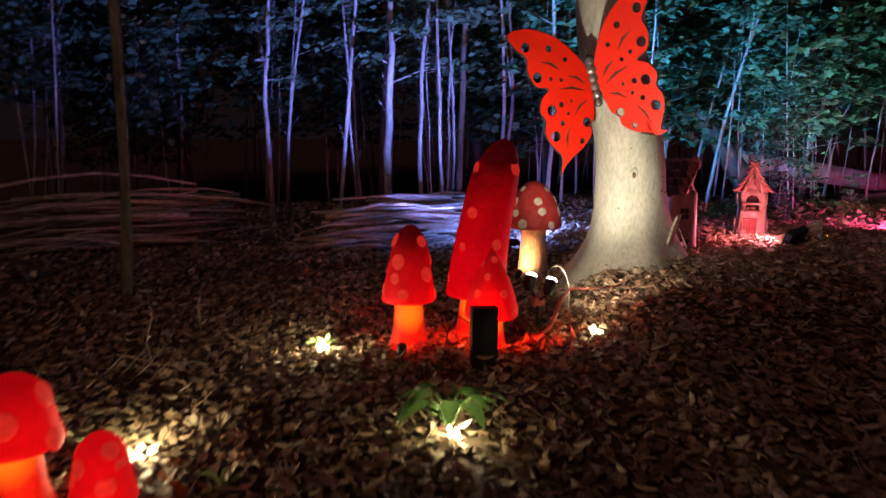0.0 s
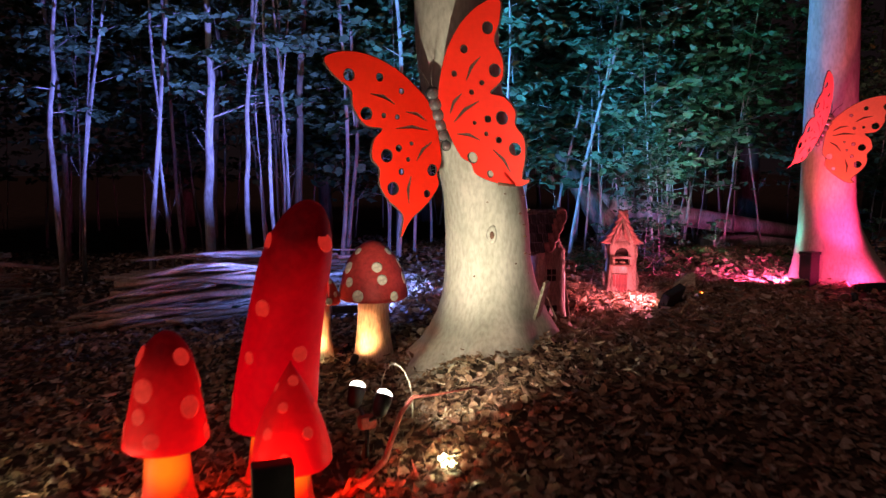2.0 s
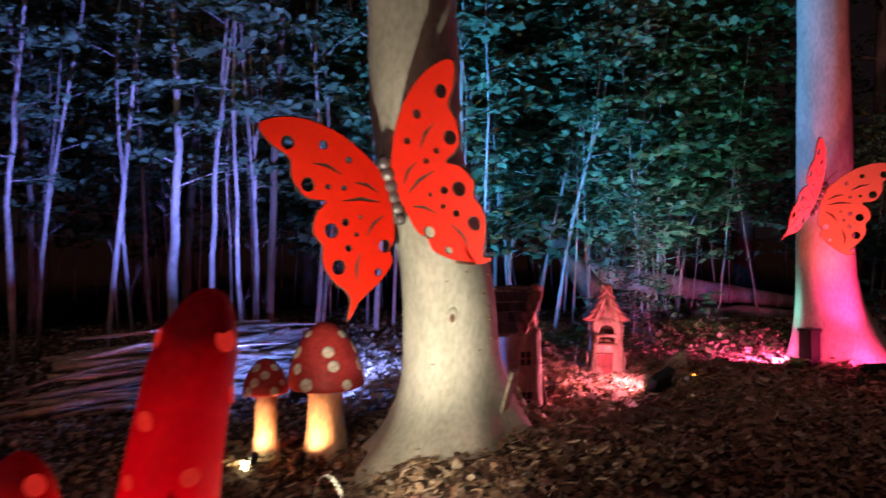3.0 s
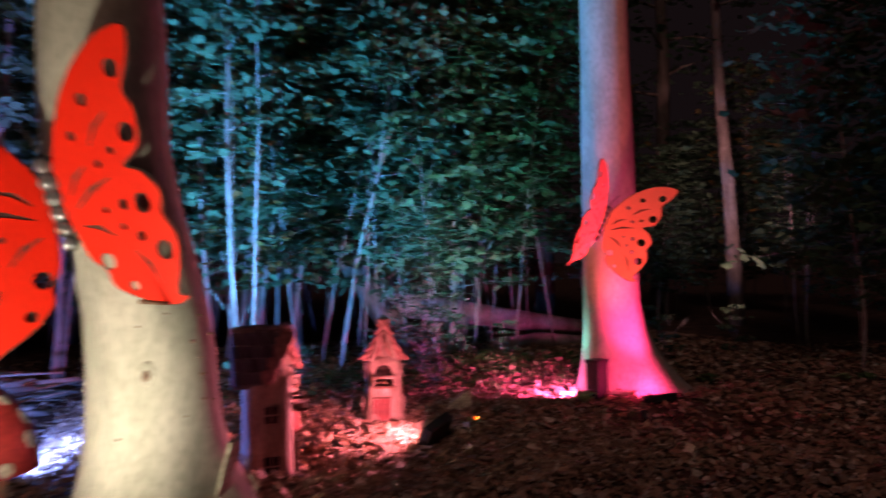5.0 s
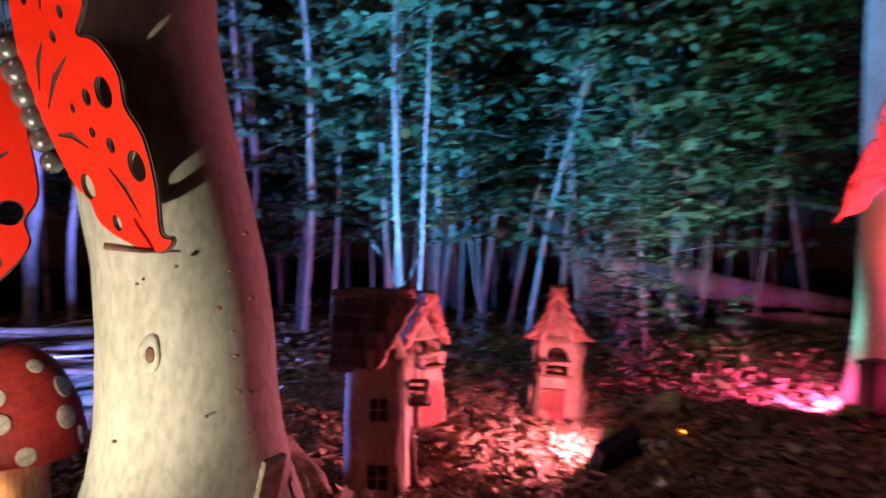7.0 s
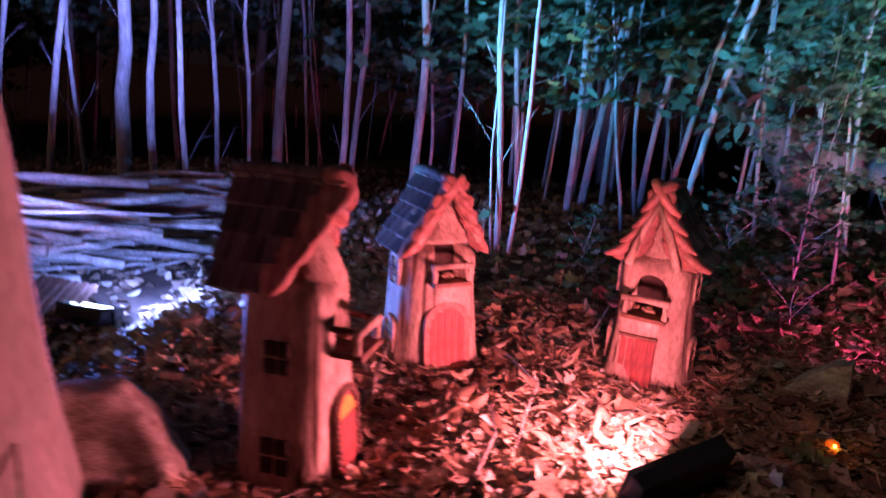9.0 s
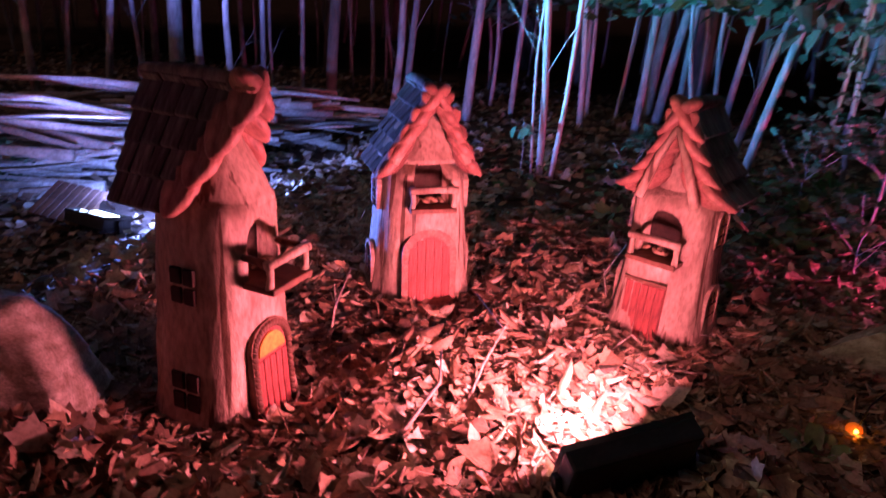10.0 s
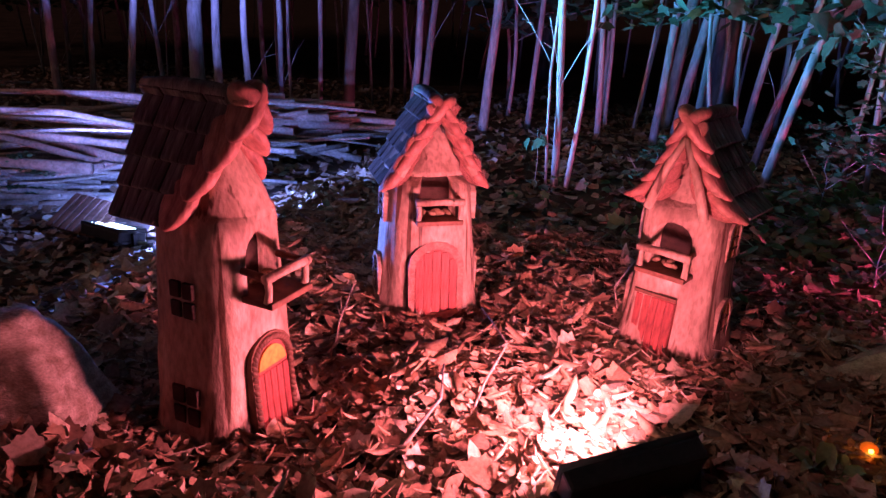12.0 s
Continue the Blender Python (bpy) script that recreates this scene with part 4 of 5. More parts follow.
    for s in (-1, 1):
        for r in range(rows):
            k = (r + 0.5) / rows
            cx, cz = s * (half * (1 - k) ** power + (0.02 if power > 1 else 0)) * 0.98, eave + rise * k - 0.02
            tilt = slope - (9 if power == 1 else 6 + 26 * (1 - k) ** 2)
            base = pose(0, off, 0) @ pose(cx, 0, cz, 0, s * tilt if s > 0 else -tilt, 0 if s > 0 else 0)
            for i in range(4):
                rk = rake * (1 - k)
                fit_w = (depth * 0.78 - rk) / (depth * 0.78)
                yy = -depth / 2 + 0.10 + rk + shingle_w * fit_w * (i + 0.5)
                m = base @ pose(0.0, yy, 0, rng.uniform(-2, 2), rng.uniform(-3, 3), 0) @ Matrix.Diagonal((1, fit_w, 1, 1))
                part("shingle", shingle, roof, m)
            flip = pose(0, 0, 0) if s > 0 else pose(0, 0, 0, 0, 0, 180)
            m = base @ pose(0, -depth / 2 + 0.045 + rake * (1 - k), 0.004, 0, rng.uniform(-4, 4), rng.uniform(-4, 4)) @ flip
            part("petal_board", petal, roof, m)
    inner = 0.56 if power > 1 else 0.74
    for s in (-1, 1) if rake < 0.1 else ():
        for r in range(rows):
            k = (r + 0.30) / rows
            reach_x = max(0.055, half * (1 - k) ** power * 0.98 + 0.03)
            ang = 34 + 14 * k
            m = pose(s * reach_x * inner, -depth + 0.035 - 0.004 * r + rake * (1 - k) * 0.8, eave + rise * k + 0.012, 0, s * (ang + rng.uniform(-4, 4)), 0) @ Matrix.Diagonal((s * reach_x * (1.12 - inner), 0.020, 0.046 if power > 1 else 0.038, 1))
            part("front_board", front, roof, m)
    vs, fs = tube([(0, -depth + 0.03, peak - 0.03), (0, -depth * 0.6, peak - 0.005), (0, -depth * 0.3, peak + 0.0), (0, 0.0, peak - 0.015)], [0.034, 0.03, 0.028, 0.028], 10)
    part("ridge", mesh_of("ridge", vs, fs, SHINGLE), roof)
    part("peak_cap", box_bm(0.105, 0.09, 0.05, 0.022, 0.5, 3), roof, pose(0, -depth + 0.06, peak - 0.005), "rounded front ridge cap", GABLE)
    # door
    fy = -rad(0.1) * 1.0
    dm = pose(door_x, fy + 0.004, 0.03, 85, 0, 0)
    if square_door:
        outline = [(-door_w / 2, 0), (door_w / 2, 0), (door_w / 2, door_h), (-door_w / 2, door_h)]
    else:
        outline = arch(door_w, door_h)
    big_o = [(px * 1.30, pz * 1.09 if pz > 0 else pz) for px, pz in outline]
    door = part("door", plate("door", [outline], 0.022, (DOOR_RED,)), h, dm, "red-stained plank door")
    n = 5
    for i in range(n):
        w = door_w / n
        xc = -door_w / 2 + w * (i + 0.5)
        top = door_h - 0.008 if square_door else door_h - door_w / 2 + math.sqrt(max(0.0, (door_w / 2) ** 2 - xc * xc)) - 0.01
        low = 0.0
        if fan:
            top = door_h - door_w / 2 - 0.02
        part("plank", box_bm(w * 0.9, top - low, 0.008, 0.0025, segments=1), door, pose(xc, (top + low) / 2, 0.012), "", DOOR_RED)
    if fan:
        half_round = [(door_w * 0.43 * math.cos(a), door_h - door_w * 0.5 - 0.005 + door_w * 0.44 * math.sin(a)) for a in [math.pi * i / 12 for i in range(13)]]
        part("fanlight", plate("fanlight", [half_round], 0.01, (AMBER,)), door, pose(0, 0, 0.013), "amber painted half-round fanlight")
    if not square_door:
        part("door_frame", plate("door_frame", [big_o, outline], 0.032, (ARCH_WOOD if not rope else DARK_WOOD,)), h, dm, "carved arched surround")
    else:
        part("lintel", box_bm(door_w * 1.1, 0.014, 0.016, 0.004), h, pose(door_x, fy + 0.012, door_h + 0.036), "", DARK_WOOD)
    if rope:
        ring = [(px * 1.13, pz * 1.035) for px, pz in arch(door_w, door_h, 19)]
        ring = ring[1:] + ring[:1]
        for i in range(len(ring) - 1):
            a, b = V((*ring[i], 0)), V((*ring[i + 1], 0))
            steps = max(1, int((b - a).length / 0.022))
            if i == len(ring) - 1:
                continue
            for k in range(steps):
                p = a.lerp(b, (k + 0.5) / steps)
                ang = math.degrees(math.atan2((b - a).y, (b - a).x))
                part("rope_strand", ball_bm(0.014, 8, 6, (1.25, 0.75, 0.8)), h, dm @ pose(p.x, p.y, 0.016, 0, 0, ang + 35), "", DARK_WOOD)
    # balcony
    by = -rad(bz)
    part("balcony_floor", box_bm(bw * 1.12, reach + 0.10, 0.022, 0.006), h, pose(0, by - reach / 2 + 0.04, bz - 0.006), "", DARK_WOOD)
    post_h = bh * 0.42
    for px in (-0.5, 0.5):
        vs, fs = tube([(px * bw, by - reach + 0.015, bz), (px * bw + 0.003, by - reach + 0.012, bz + post_h * 0.5), (px * bw, by - reach + 0.015, bz + post_h)], [0.014, 0.011, 0.014], 8)
        part("post", mesh_of("post", vs, fs, CARVED), h)
        vs, fs = tube([(px * bw, by - reach + 0.015, bz + post_h), (px * bw * 0.98, by + 0.02, bz + post_h + 0.004)], [0.012, 0.012], 8)
        part("side_rail", mesh_of("side_rail", vs, fs, DARK_WOOD), h)
    vs, fs = tube([(-bw * 0.58, by - reach + 0.012, bz + post_h), (0, by - reach + 0.004, bz + post_h + 0.006), (bw * 0.58, by - reach + 0.012, bz + post_h)], [0.017, 0.015, 0.017], 8)
    part("rail", mesh_of("rail", vs, fs, CARVED), h)
    for i in range(6):
        part("nest_debris", ball_bm(0.016, 7, 5, (1.6, 0.8, 0.7)), h, pose(rng.uniform(-0.35, 0.35) * bw, by + rng.uniform(-0.4, 0.2) * reach + 0.02, bz + 0.016 + rng.uniform(0, 0.02), 0, rng.uniform(-30, 30), rng.uniform(0, 180)), "", LITTER)
    # side windows
    for s in (-1, 1):
        for zz, k in ((0.56, 1.0), (0.20, 1.15)):
            rx = rad(zz) * 1.0
            m = pose(s * (rx - 0.002), -0.01, zz, 90, 0, 90 * s)
            if side_window == 1:
                for a in (-1, 1):
                    for b in (-1, 1):
                        part("window_pane", box_bm(0.040 * k, 0.052 * k, 0.016, 0.004), h, m @ pose(a * 0.025 * k, b * 0.032 * k, 0), "dark carved pane", RECESS_DARK)
            else:
                o = arch(0.10 * k, 0.15 * k)
                fr = part("window_frame", plate("window_frame", [[(px * 1.25, pz * 1.1) for px, pz in o], o], 0.03, (CARVED,)), h, m @ pose(0, -0.07, 0))
                part("window_pane", plate("window_pane", [o], 0.012, (AMBER,)), fr, pose(0, 0, 0), "dull amber pane with lattice")
                for a in (-0.02, 0.02):
                    part("glazing_bar", box_bm(0.006, 0.13 * k, 0.008, 0.001, segments=1), fr, pose(a, 0.07 * k, 0.008), "", DARK_WOOD)
                for b in (0.04, 0.085):
                    part("glazing_bar", box_bm(0.09 * k, 0.006, 0.008, 0.001, segments=1), fr, pose(0, b * k, 0.009), "", DARK_WOOD)
    return h


fairy_house(2.93, 8.74, -4, "tall carved log fairy house with dark roof and rope-framed door", 1.06, 1.17, 0.82, 0.17, 0.47, 4, 0.155, 0.36, (0.575, 0.18, 0.19, 0.10), rope=True, fan=True, seed=1, back=0.02, rake=0.20)
fairy_house(3.20, 9.90, -53, "carved log fairy house with broad shingled roof and arched red door", 1.0, 1.06, 0.69, 0.22, 0.48, 5, 0.20, 0.37, (0.54, 0.19, 0.20, 0.05), seed=2, side_window=2, wide=1.16)
fairy_house(4.385, 10.05, -110, "carved log fairy house with pointed petal roof and square red door", 1.04, 1.05, 0.69, 0.20, 0.42, 4, 0.17, 0.28, (0.43, 0.19, 0.20, 0.06), square_door=True, seed=3, side_window=2, door_x=-0.02, square=1.8, power=1.6)


# ---- stick piles ----
def stick(rng, length, r):
    n = 6
    bx, bz = rng.uniform(-0.10, 0.10) * length, rng.uniform(-0.02, 0.03) * length
    pts = [(length * (i / (n - 1) - 0.5), bx * math.sin(3.0 * i / (n - 1)) + rng.uniform(-0.015, 0.015), bz * math.sin(3.1 * i / (n - 1)) + rng.uniform(-0.01, 0.01)) for i in range(n)]
    vs, fs = tube(pts, [r * (1.15 - 0.55 * i / (n - 1)) for i in range(n)], 7)
    return mesh_of("branch", vs, fs, STICK)


def stick_pile(cx, cy, yaw, length, width, height, count, label, seed, skew=0.0):
    rng = random.Random(seed)
    t = empty("stick_pile", pose(cx, cy, ground_z(cx, cy), 0, 0, yaw), label, "stick pile", "piles of cut branches")
    for i in range(count):
        v = rng.uniform(-1, 1)
        lvl = rng.random() ** 1.3 * max(0.0, 1 - v * v)
        ln = length * rng.uniform(0.45, 1.0)
        r = rng.uniform(0.014, 0.042)
        m = pose(rng.uniform(-0.22, 0.22) * length + v * skew, v * width / 2, 0.03 + lvl * height, rng.uniform(0, 360), rng.uniform(-4, 4), rng.gauss(0, 7) + (180 if rng.random() < 0.4 else 0))
        part("branch", stick(rng, ln, r), t, m)


stick_pile(-0.38, 12.0, 28, 2.8, 2.9, 0.62, 145, "long heap of pale cut branches lying crosswise", 21, 1.35)
stick_pile(-5.4, 11.3, 25, 3.8, 3.2, 0.70, 110, "dim brown heap of cut branches", 22)


# ---- trees of the wood ----
def wood_tree(seed, height, r, crown_from, leaves, reach, bark, leafmats, sway=0.25, forks=0, leaf=(0.10, 0.19), layered=True, tilt=None, snags=0):
    rng = random.Random(seed)
    nrg = np.random.default_rng(seed)
    n = 12
    ph = rng.uniform(0, 6)
    tx, ty = rng.uniform(-1, 1) * sway, rng.uniform(-1, 1) * sway
    kx, ky = [[rng.gauss(0, 0.020) for _ in range(n + 1)] for _ in range(2)]
    n = 16

    def line(k):
        j = min(11, int(k * 11))
        f = k * 11 - j
        bend = 0.03 + 0.009 * height
        x, y = (kx[j] * (1 - f) + kx[min(12, j + 1)] * f) * min(1, 6 * k), (ky[j] * (1 - f) + ky[min(12, j + 1)] * f) * min(1, 6 * k)
        lean = math.tan(radians(tilt or 0)) * height * k
        return V((lean + tx * k * k + bend * (math.sin(6 * k + ph) - math.sin(ph)) + x, ty * k * k + bend * (math.cos(5 * k + ph) - math.cos(ph)) + y, k * height))
    vs, fs = tube([line(i / (n - 1)) - V((0, 0, 0.1 if i == 0 else 0)) for i in range(n)], [r * (1.12 if i == 0 else 1) * (1 - 0.72 * i / (n - 1)) for i in range(n)], 8)

    trunk = mesh_of("trunk", vs, fs, bark)
    vs, fs = [], []

    def add(tv, tf):
        o = len(vs)
        vs.extend(tv)
        fs.extend([tuple(q + o for q in f) for f in tf])
    for _ in range(forks):
        k0 = rng.uniform(0.18, 0.45)
        a = rng.uniform(0, 6.28)
        d = V((math.cos(a), math.sin(a), 0))
        p = line(k0)
        add(*tube([p, p + d * 0.10 + V((0, 0, height * 0.10)), p + d * 0.30 + V((0, 0, height * 0.28)), p + d * 0.5 + V((0, 0, height * 0.5))], [r * 0.6, r * 0.52, r * 0.38, r * 0.14], 7))
    for _ in range(snags):
        k0 = rng.uniform(0.04, 0.42)
        a = rng.uniform(0, 6.28)
        d = V((math.cos(a), math.sin(a), rng.uniform(0.8, 2.0))).normalized()
        p, ln = line(k0), rng.uniform(0.2, 0.6)
        q = p + d * ln * 0.5 + V((0, 0, 0.06))
        add(*tube([p, q, p + d * ln + V((0, 0, 0.15 * ln))], [0.0025 + r * 0.04, 0.003, 0.0015], 5))
        e = V((-d.y, d.x, 0.5)) * rng.choice((-1, 1)) * 0.3 * ln
        add(*tube([q, q + d * 0.2 * ln + e * 0.6, q + d * 0.3 * ln + e], [0.0028, 0.002, 0.0012], 5))
    tips = []
    count = max(6, leaves // 34)
    for b in range(count):
        k = crown_from + (1 - crown_from) * (b + rng.random()) / count
        a = b * 2.4 + rng.uniform(-0.5, 0.5)
        ln = reach * rng.uniform(0.45, 1.0) * (1.15 - 0.6 * k)
        p = line(k)
        d = V((math.cos(a), math.sin(a), rng.uniform(0.05, 0.55)))
        q1, q2 = p + d * ln * 0.5, p + d * ln + V((0, 0, -0.12 * ln))
        br = r * 0.30 * (1 - 0.6 * k)
        add(*tube([p, q1, q2], [br, br * 0.6, 0.003], 5))
        tips.append((p, q1, q2))
    twigs = mesh_of("branchwork", vs, fs, bark)
    at = []
    for j in range(leaves):
        p, q1, q2 = tips[rng.randrange(len(tips))]
        k = 0.25 + 0.85 * rng.random() ** 0.7
        c = p.lerp(q1, k * 2) if k < 0.5 else q1.lerp(q2, k * 2 - 1)
        s = 0.13 * reach * (0.5 + k)
        at.append((c.x + rng.gauss(0, s), c.y + rng.gauss(0, s), c.z + rng.gauss(0, s * (0.25 if layered else 0.7))))
    m = len(at)
    crown = leaf_cloud("crown", np.array(at), nrg.uniform(*leaf, m), nrg.uniform(0, 6.3, m), nrg.normal(-0.25, 0.35, m), nrg.normal(0, 0.35, m), leafmats, fold=0.2, curl=0.3, rng=nrg, mix_other=0.12)
    return trunk, crown, twigs


def plant_tree(kinds, name, x, y, label, scale=1.0, turn=0.0, lean=(0, 0), group="saplings of the wood"):
    trunk, crown, twigs = kinds
    t = empty(name, pose(x, y, ground_z(x, y) - 0.03, lean[0], lean[1], turn) @ Matrix.Scale(scale, 4), label, "tree", group)
    part("trunk", trunk, t)
    tagged(part("crown", crown, t), kind="stuff")
    tagged(part("branchwork", twigs, t), kind="stuff")
    return t


POLES = [wood_tree(100 + i, 8.5 + i % 3, 0.019 + 0.008 * (i % 3), 0.30, 560, 1.2, BARK, (LEAF,), 0.7, forks=i % 3, snags=5) for i in range(7)]
LEAFY = [wood_tree(200 + i, 4.6 + 0.5 * i, 0.020, 0.16 + 0.03 * i, 1500, 1.3, BARK, (LEAF,) if i != 2 else (LEAF, LEAF_TURNING), 0.5, forks=i % 2) for i in range(5)]
BIG = [wood_tree(300 + i, 13, 0.17 + 0.04 * i, 0.38, 700, 2.2, BARK_DARK, (LEAF,), 0.6, leaf=(0.12, 0.2)) for i in range(3)]
BUSH = [wood_tree(400 + i, 1.1, 0.010, 0.1, 260, 0.45, BARK, (LEAF,), 0.2, forks=3, leaf=(0.06, 0.12)) for i in range(3)]

rt = random.Random(77)
POLE_LABEL = "slender pale sapling with a bare stem and high leaves"
LEAFY_LABEL = "young leafy maple sapling lit by coloured floodlights"
# saplings one can tell apart: place, radius at the foot, lean to the right as the path sees it, and the way that it faces
BEHIND_PILE = [(-1.00, 13.3, 0.088, -3, 25), (-0.35, 12.9, 0.046, 0, 25), (0.04, 12.9, 0.034, 0.5, 25), (0.14, 13.2, 0.028, 0, 20), (-0.19, 13.96, 0.018, 1, 30), (0.06, 14.1, 0.027, 0, 30),
               (-1.9, 13.2, 0.043, 4, 40), (-1.6, 13.5, 0.028, 0, 40), (-3.2, 13.4, 0.052, 1, 45), (-3.0, 13.7, 0.037, 4, 45), (-1.78, 15.7, 0.040, -5, 10), (-4.09, 16.5, 0.060, 0, 18), (1.06, 14.4, 0.046, 1.5, 10), (1.15, 14.5, 0.042, 3, 5)]
BEHIND_HOUSES = [(3.28, 12.34, 0.029, 0.5, 12), (3.37, 12.27, 0.020, 2.5, 12), (3.25, 12.2, 0.011, -5, 12), (1.95, 14.44, 0.019, 1, 18), (2.42, 14.59, 0.031, -2, 15), (3.25, 14.35, 0.032, -2, 0), (3.51, 14.99, 0.020, 2, 7),
                 (3.42, 16.2, 0.023, 3, 6), (3.80, 14.3, 0.041, 0, 0), (3.95, 14.92, 0.050, 3, 4), (4.35, 16.2, 0.030, -1, 1), (4.66, 15.26, 0.040, 3, -2), (2.06, 14.1, 0.050, -1, 6), (3.81, 15.43, 0.064, 0, -8)]
BY_THE_MOUND = [(4.72, 13.7, 0.034, 8, -10), (4.78, 12.95, 0.036, 11, -12), (4.18, 14.3, 0.034, -1, -7), (5.87, 15.4, 0.028, 2, -10), (7.0, 13.9, 0.033, 3.5, -24), (7.6, 14.6, 0.025, 1, -26), (6.4, 14.3, 0.022, -2, -22), (5.5, 14.0, 0.020, 2, -18)]
for i, (x, y, r, lean, facing) in enumerate(BEHIND_PILE + BEHIND_HOUSES + BY_THE_MOUND):
    kind = wood_tree(500 + i, 7.0 + i % 4, r, 0.36 if y < 14 else 0.30, 420, 1.25, BARK, (LEAF,), 0.35, forks=1 if i % 4 == 1 else 0, tilt=lean, snags=2 if y < 13 else 4)
    plant_tree(kind, "sapling", x, y, POLE_LABEL, 1.0, facing)
plant_tree(wood_tree(560, 12, 0.070, 0.4, 300, 1.6, BARK_DARK, (LEAF,), 0.3), "sapling", 0.32, 14.3, "straight dark young trunk behind the stick pile")
plant_tree(wood_tree(561, 13, 0.16, 0.4, 300, 1.6, BARK_DARK, (LEAF,), 0.2), "forest_tree", 4.33, 16.7, "thick dim trunk behind the saplings", group="forest trees")
plant_tree(wood_tree(562, 12, 0.10, 0.4, 300, 1.6, BARK_DARK, (LEAF,), 0.3), "forest_tree", -1.5, 17.6, "straight dim trunk behind the stick pile", group="forest trees")
plant_tree(wood_tree(570, 11, 0.055, 0.5, 200, 1.5, BARK_DARK, (LEAF,), 0.2), "sapling", -3.2, 7.0, "tall thin dark trunk standing alone among leaves", 1.0, 33)
plant_tree(wood_tree(571, 9, 0.022, 0.5, 200, 1.2, BARK_DARK, (LEAF,), 0.3), "sapling", -3.32, 7.25, "thin dark stem beside a taller trunk", 1.0, 80)
for x, y, tl in ((13.8, 12.4, 5), (13.7, 12.5, 95)):
    plant_tree(POLES[tl % 7], "sapling", x, y, POLE_LABEL, 0.5, tl)
for i in range(58):
    x, y = rt.uniform(-13, 9), rt.uniform(15.5, 27)
    plant_tree(POLES[rt.randrange(7)], "sapling", x, y, POLE_LABEL, rt.uniform(0.7, 1.4), rt.uniform(0, 360), (rt.uniform(-5, 5), rt.uniform(-5, 5)))
for i in range(8):
    plant_tree(POLES[rt.randrange(7)], "sapling", rt.uniform(5.4, 9.5), rt.uniform(12.8, 15.5), POLE_LABEL, rt.uniform(0.4, 0.85), rt.uniform(0, 360), (rt.uniform(-7, 7), rt.uniform(-7, 7)))
for i, (x, y, s) in enumerate(((2.0, 15.2, 1.2), (3.2, 15.0, 1.2), (4.4, 13.6, 1.0), (4.6, 14.6, 1.3), (5.6, 13.3, 1.1), (6.0, 14.6, 1.3), (6.9, 13.8, 1.0), (7.6, 14.9, 1.3), (8.3, 13.9, 1.1), (9.2, 15.4, 1.2), (5.0, 16.2, 1.5), (7.2, 16.6, 1.5),
                              (3.0, 16.0, 1.5), (6.1, 12.4, 0.9), (9.8, 17.5, 1.4), (1.4, 17.2, 1.3))):
    plant_tree(LEAFY[i % 5], "leafy_sapling", x, y, LEAFY_LABEL, s, 70 * i, (rt.uniform(-6, 6), rt.uniform(-6, 6)))
for i in range(34):
    x, y = rt.uniform(-12, 14), rt.uniform(17, 25)
    plant_tree(LEAFY[rt.randrange(5)], "leafy_sapling", x, y, LEAFY_LABEL, rt.uniform(1.0, 1.7), rt.uniform(0, 360), (rt.uniform(-6, 6), rt.uniform(-6, 6)))
for i in range(14):
    x, y = rt.uniform(-11, -5.5), rt.uniform(12.5, 18)
    plant_tree(LEAFY[rt.randrange(5)] if i % 2 else POLES[rt.randrange(7)], "leafy_sapling" if i % 2 else "sapling", x, y, LEAFY_LABEL if i % 2 else POLE_LABEL, rt.uniform(1.0, 1.5), rt.uniform(0, 360))
for i in range(34):
    x, y = rt.uniform(11.5, 24), rt.uniform(8, 23)
    if math.hypot(x - 15.7, y - 15.8) < 1.3 or x - y > 8 or (x < 16 and abs((y - 4) * 0.746 - (x - 2.5) * 0.666) < 1.5):
        continue
    plant_tree(LEAFY[rt.randrange(5)], "leafy_sapling", x, y, LEAFY_LABEL, rt.uniform(0.7, 1.3), rt.uniform(0, 360))
GREY = wood_tree(333, 13, 0.19, 0.45, 300, 2.0, BARK, (LEAF,), 0.3, leaf=(0.14, 0.22))
plant_tree(GREY, "forest_tree", 15.7, 15.8, "tall grey forest trunk standing in the dark", 1.0, 40, group="forest trees")
for i, (x, y) in enumerate(((-8, 22), (-3, 24), (4, 23), (10, 24), (17, 20), (20, 12), (-13, 14), (-10, 6), (22, 4), (-6, -5), (3, -7), (10, -4), (15, 0), (-12, -1), (12.6, 19.5), (1, 21))):
    plant_tree(BIG[i % 3], "forest_tree", x, y, "tall dark forest tree deep in the wood", rt.uniform(0.9, 1.3), rt.uniform(0, 360), group="forest trees")
for x, y, s in ((5.6, 11.9, 0.7), (6.4, 12.3, 0.7), (7.0, 12.2, 0.6), (5.2, 12.3, 0.6), (8.6, 11.9, 0.6), (5.3, 10.9, 0.5), (4.0, 12.0, 0.5), (-0.4, 10.6, 0.4), (9.6, 11.6, 0.8), (11.2, 11.8, 0.8)):
    plant_tree(BUSH[int(x * 10) % 3], "bush", x, y, "low leafy woodland shrub", s, x * 77, group="low shrubs")

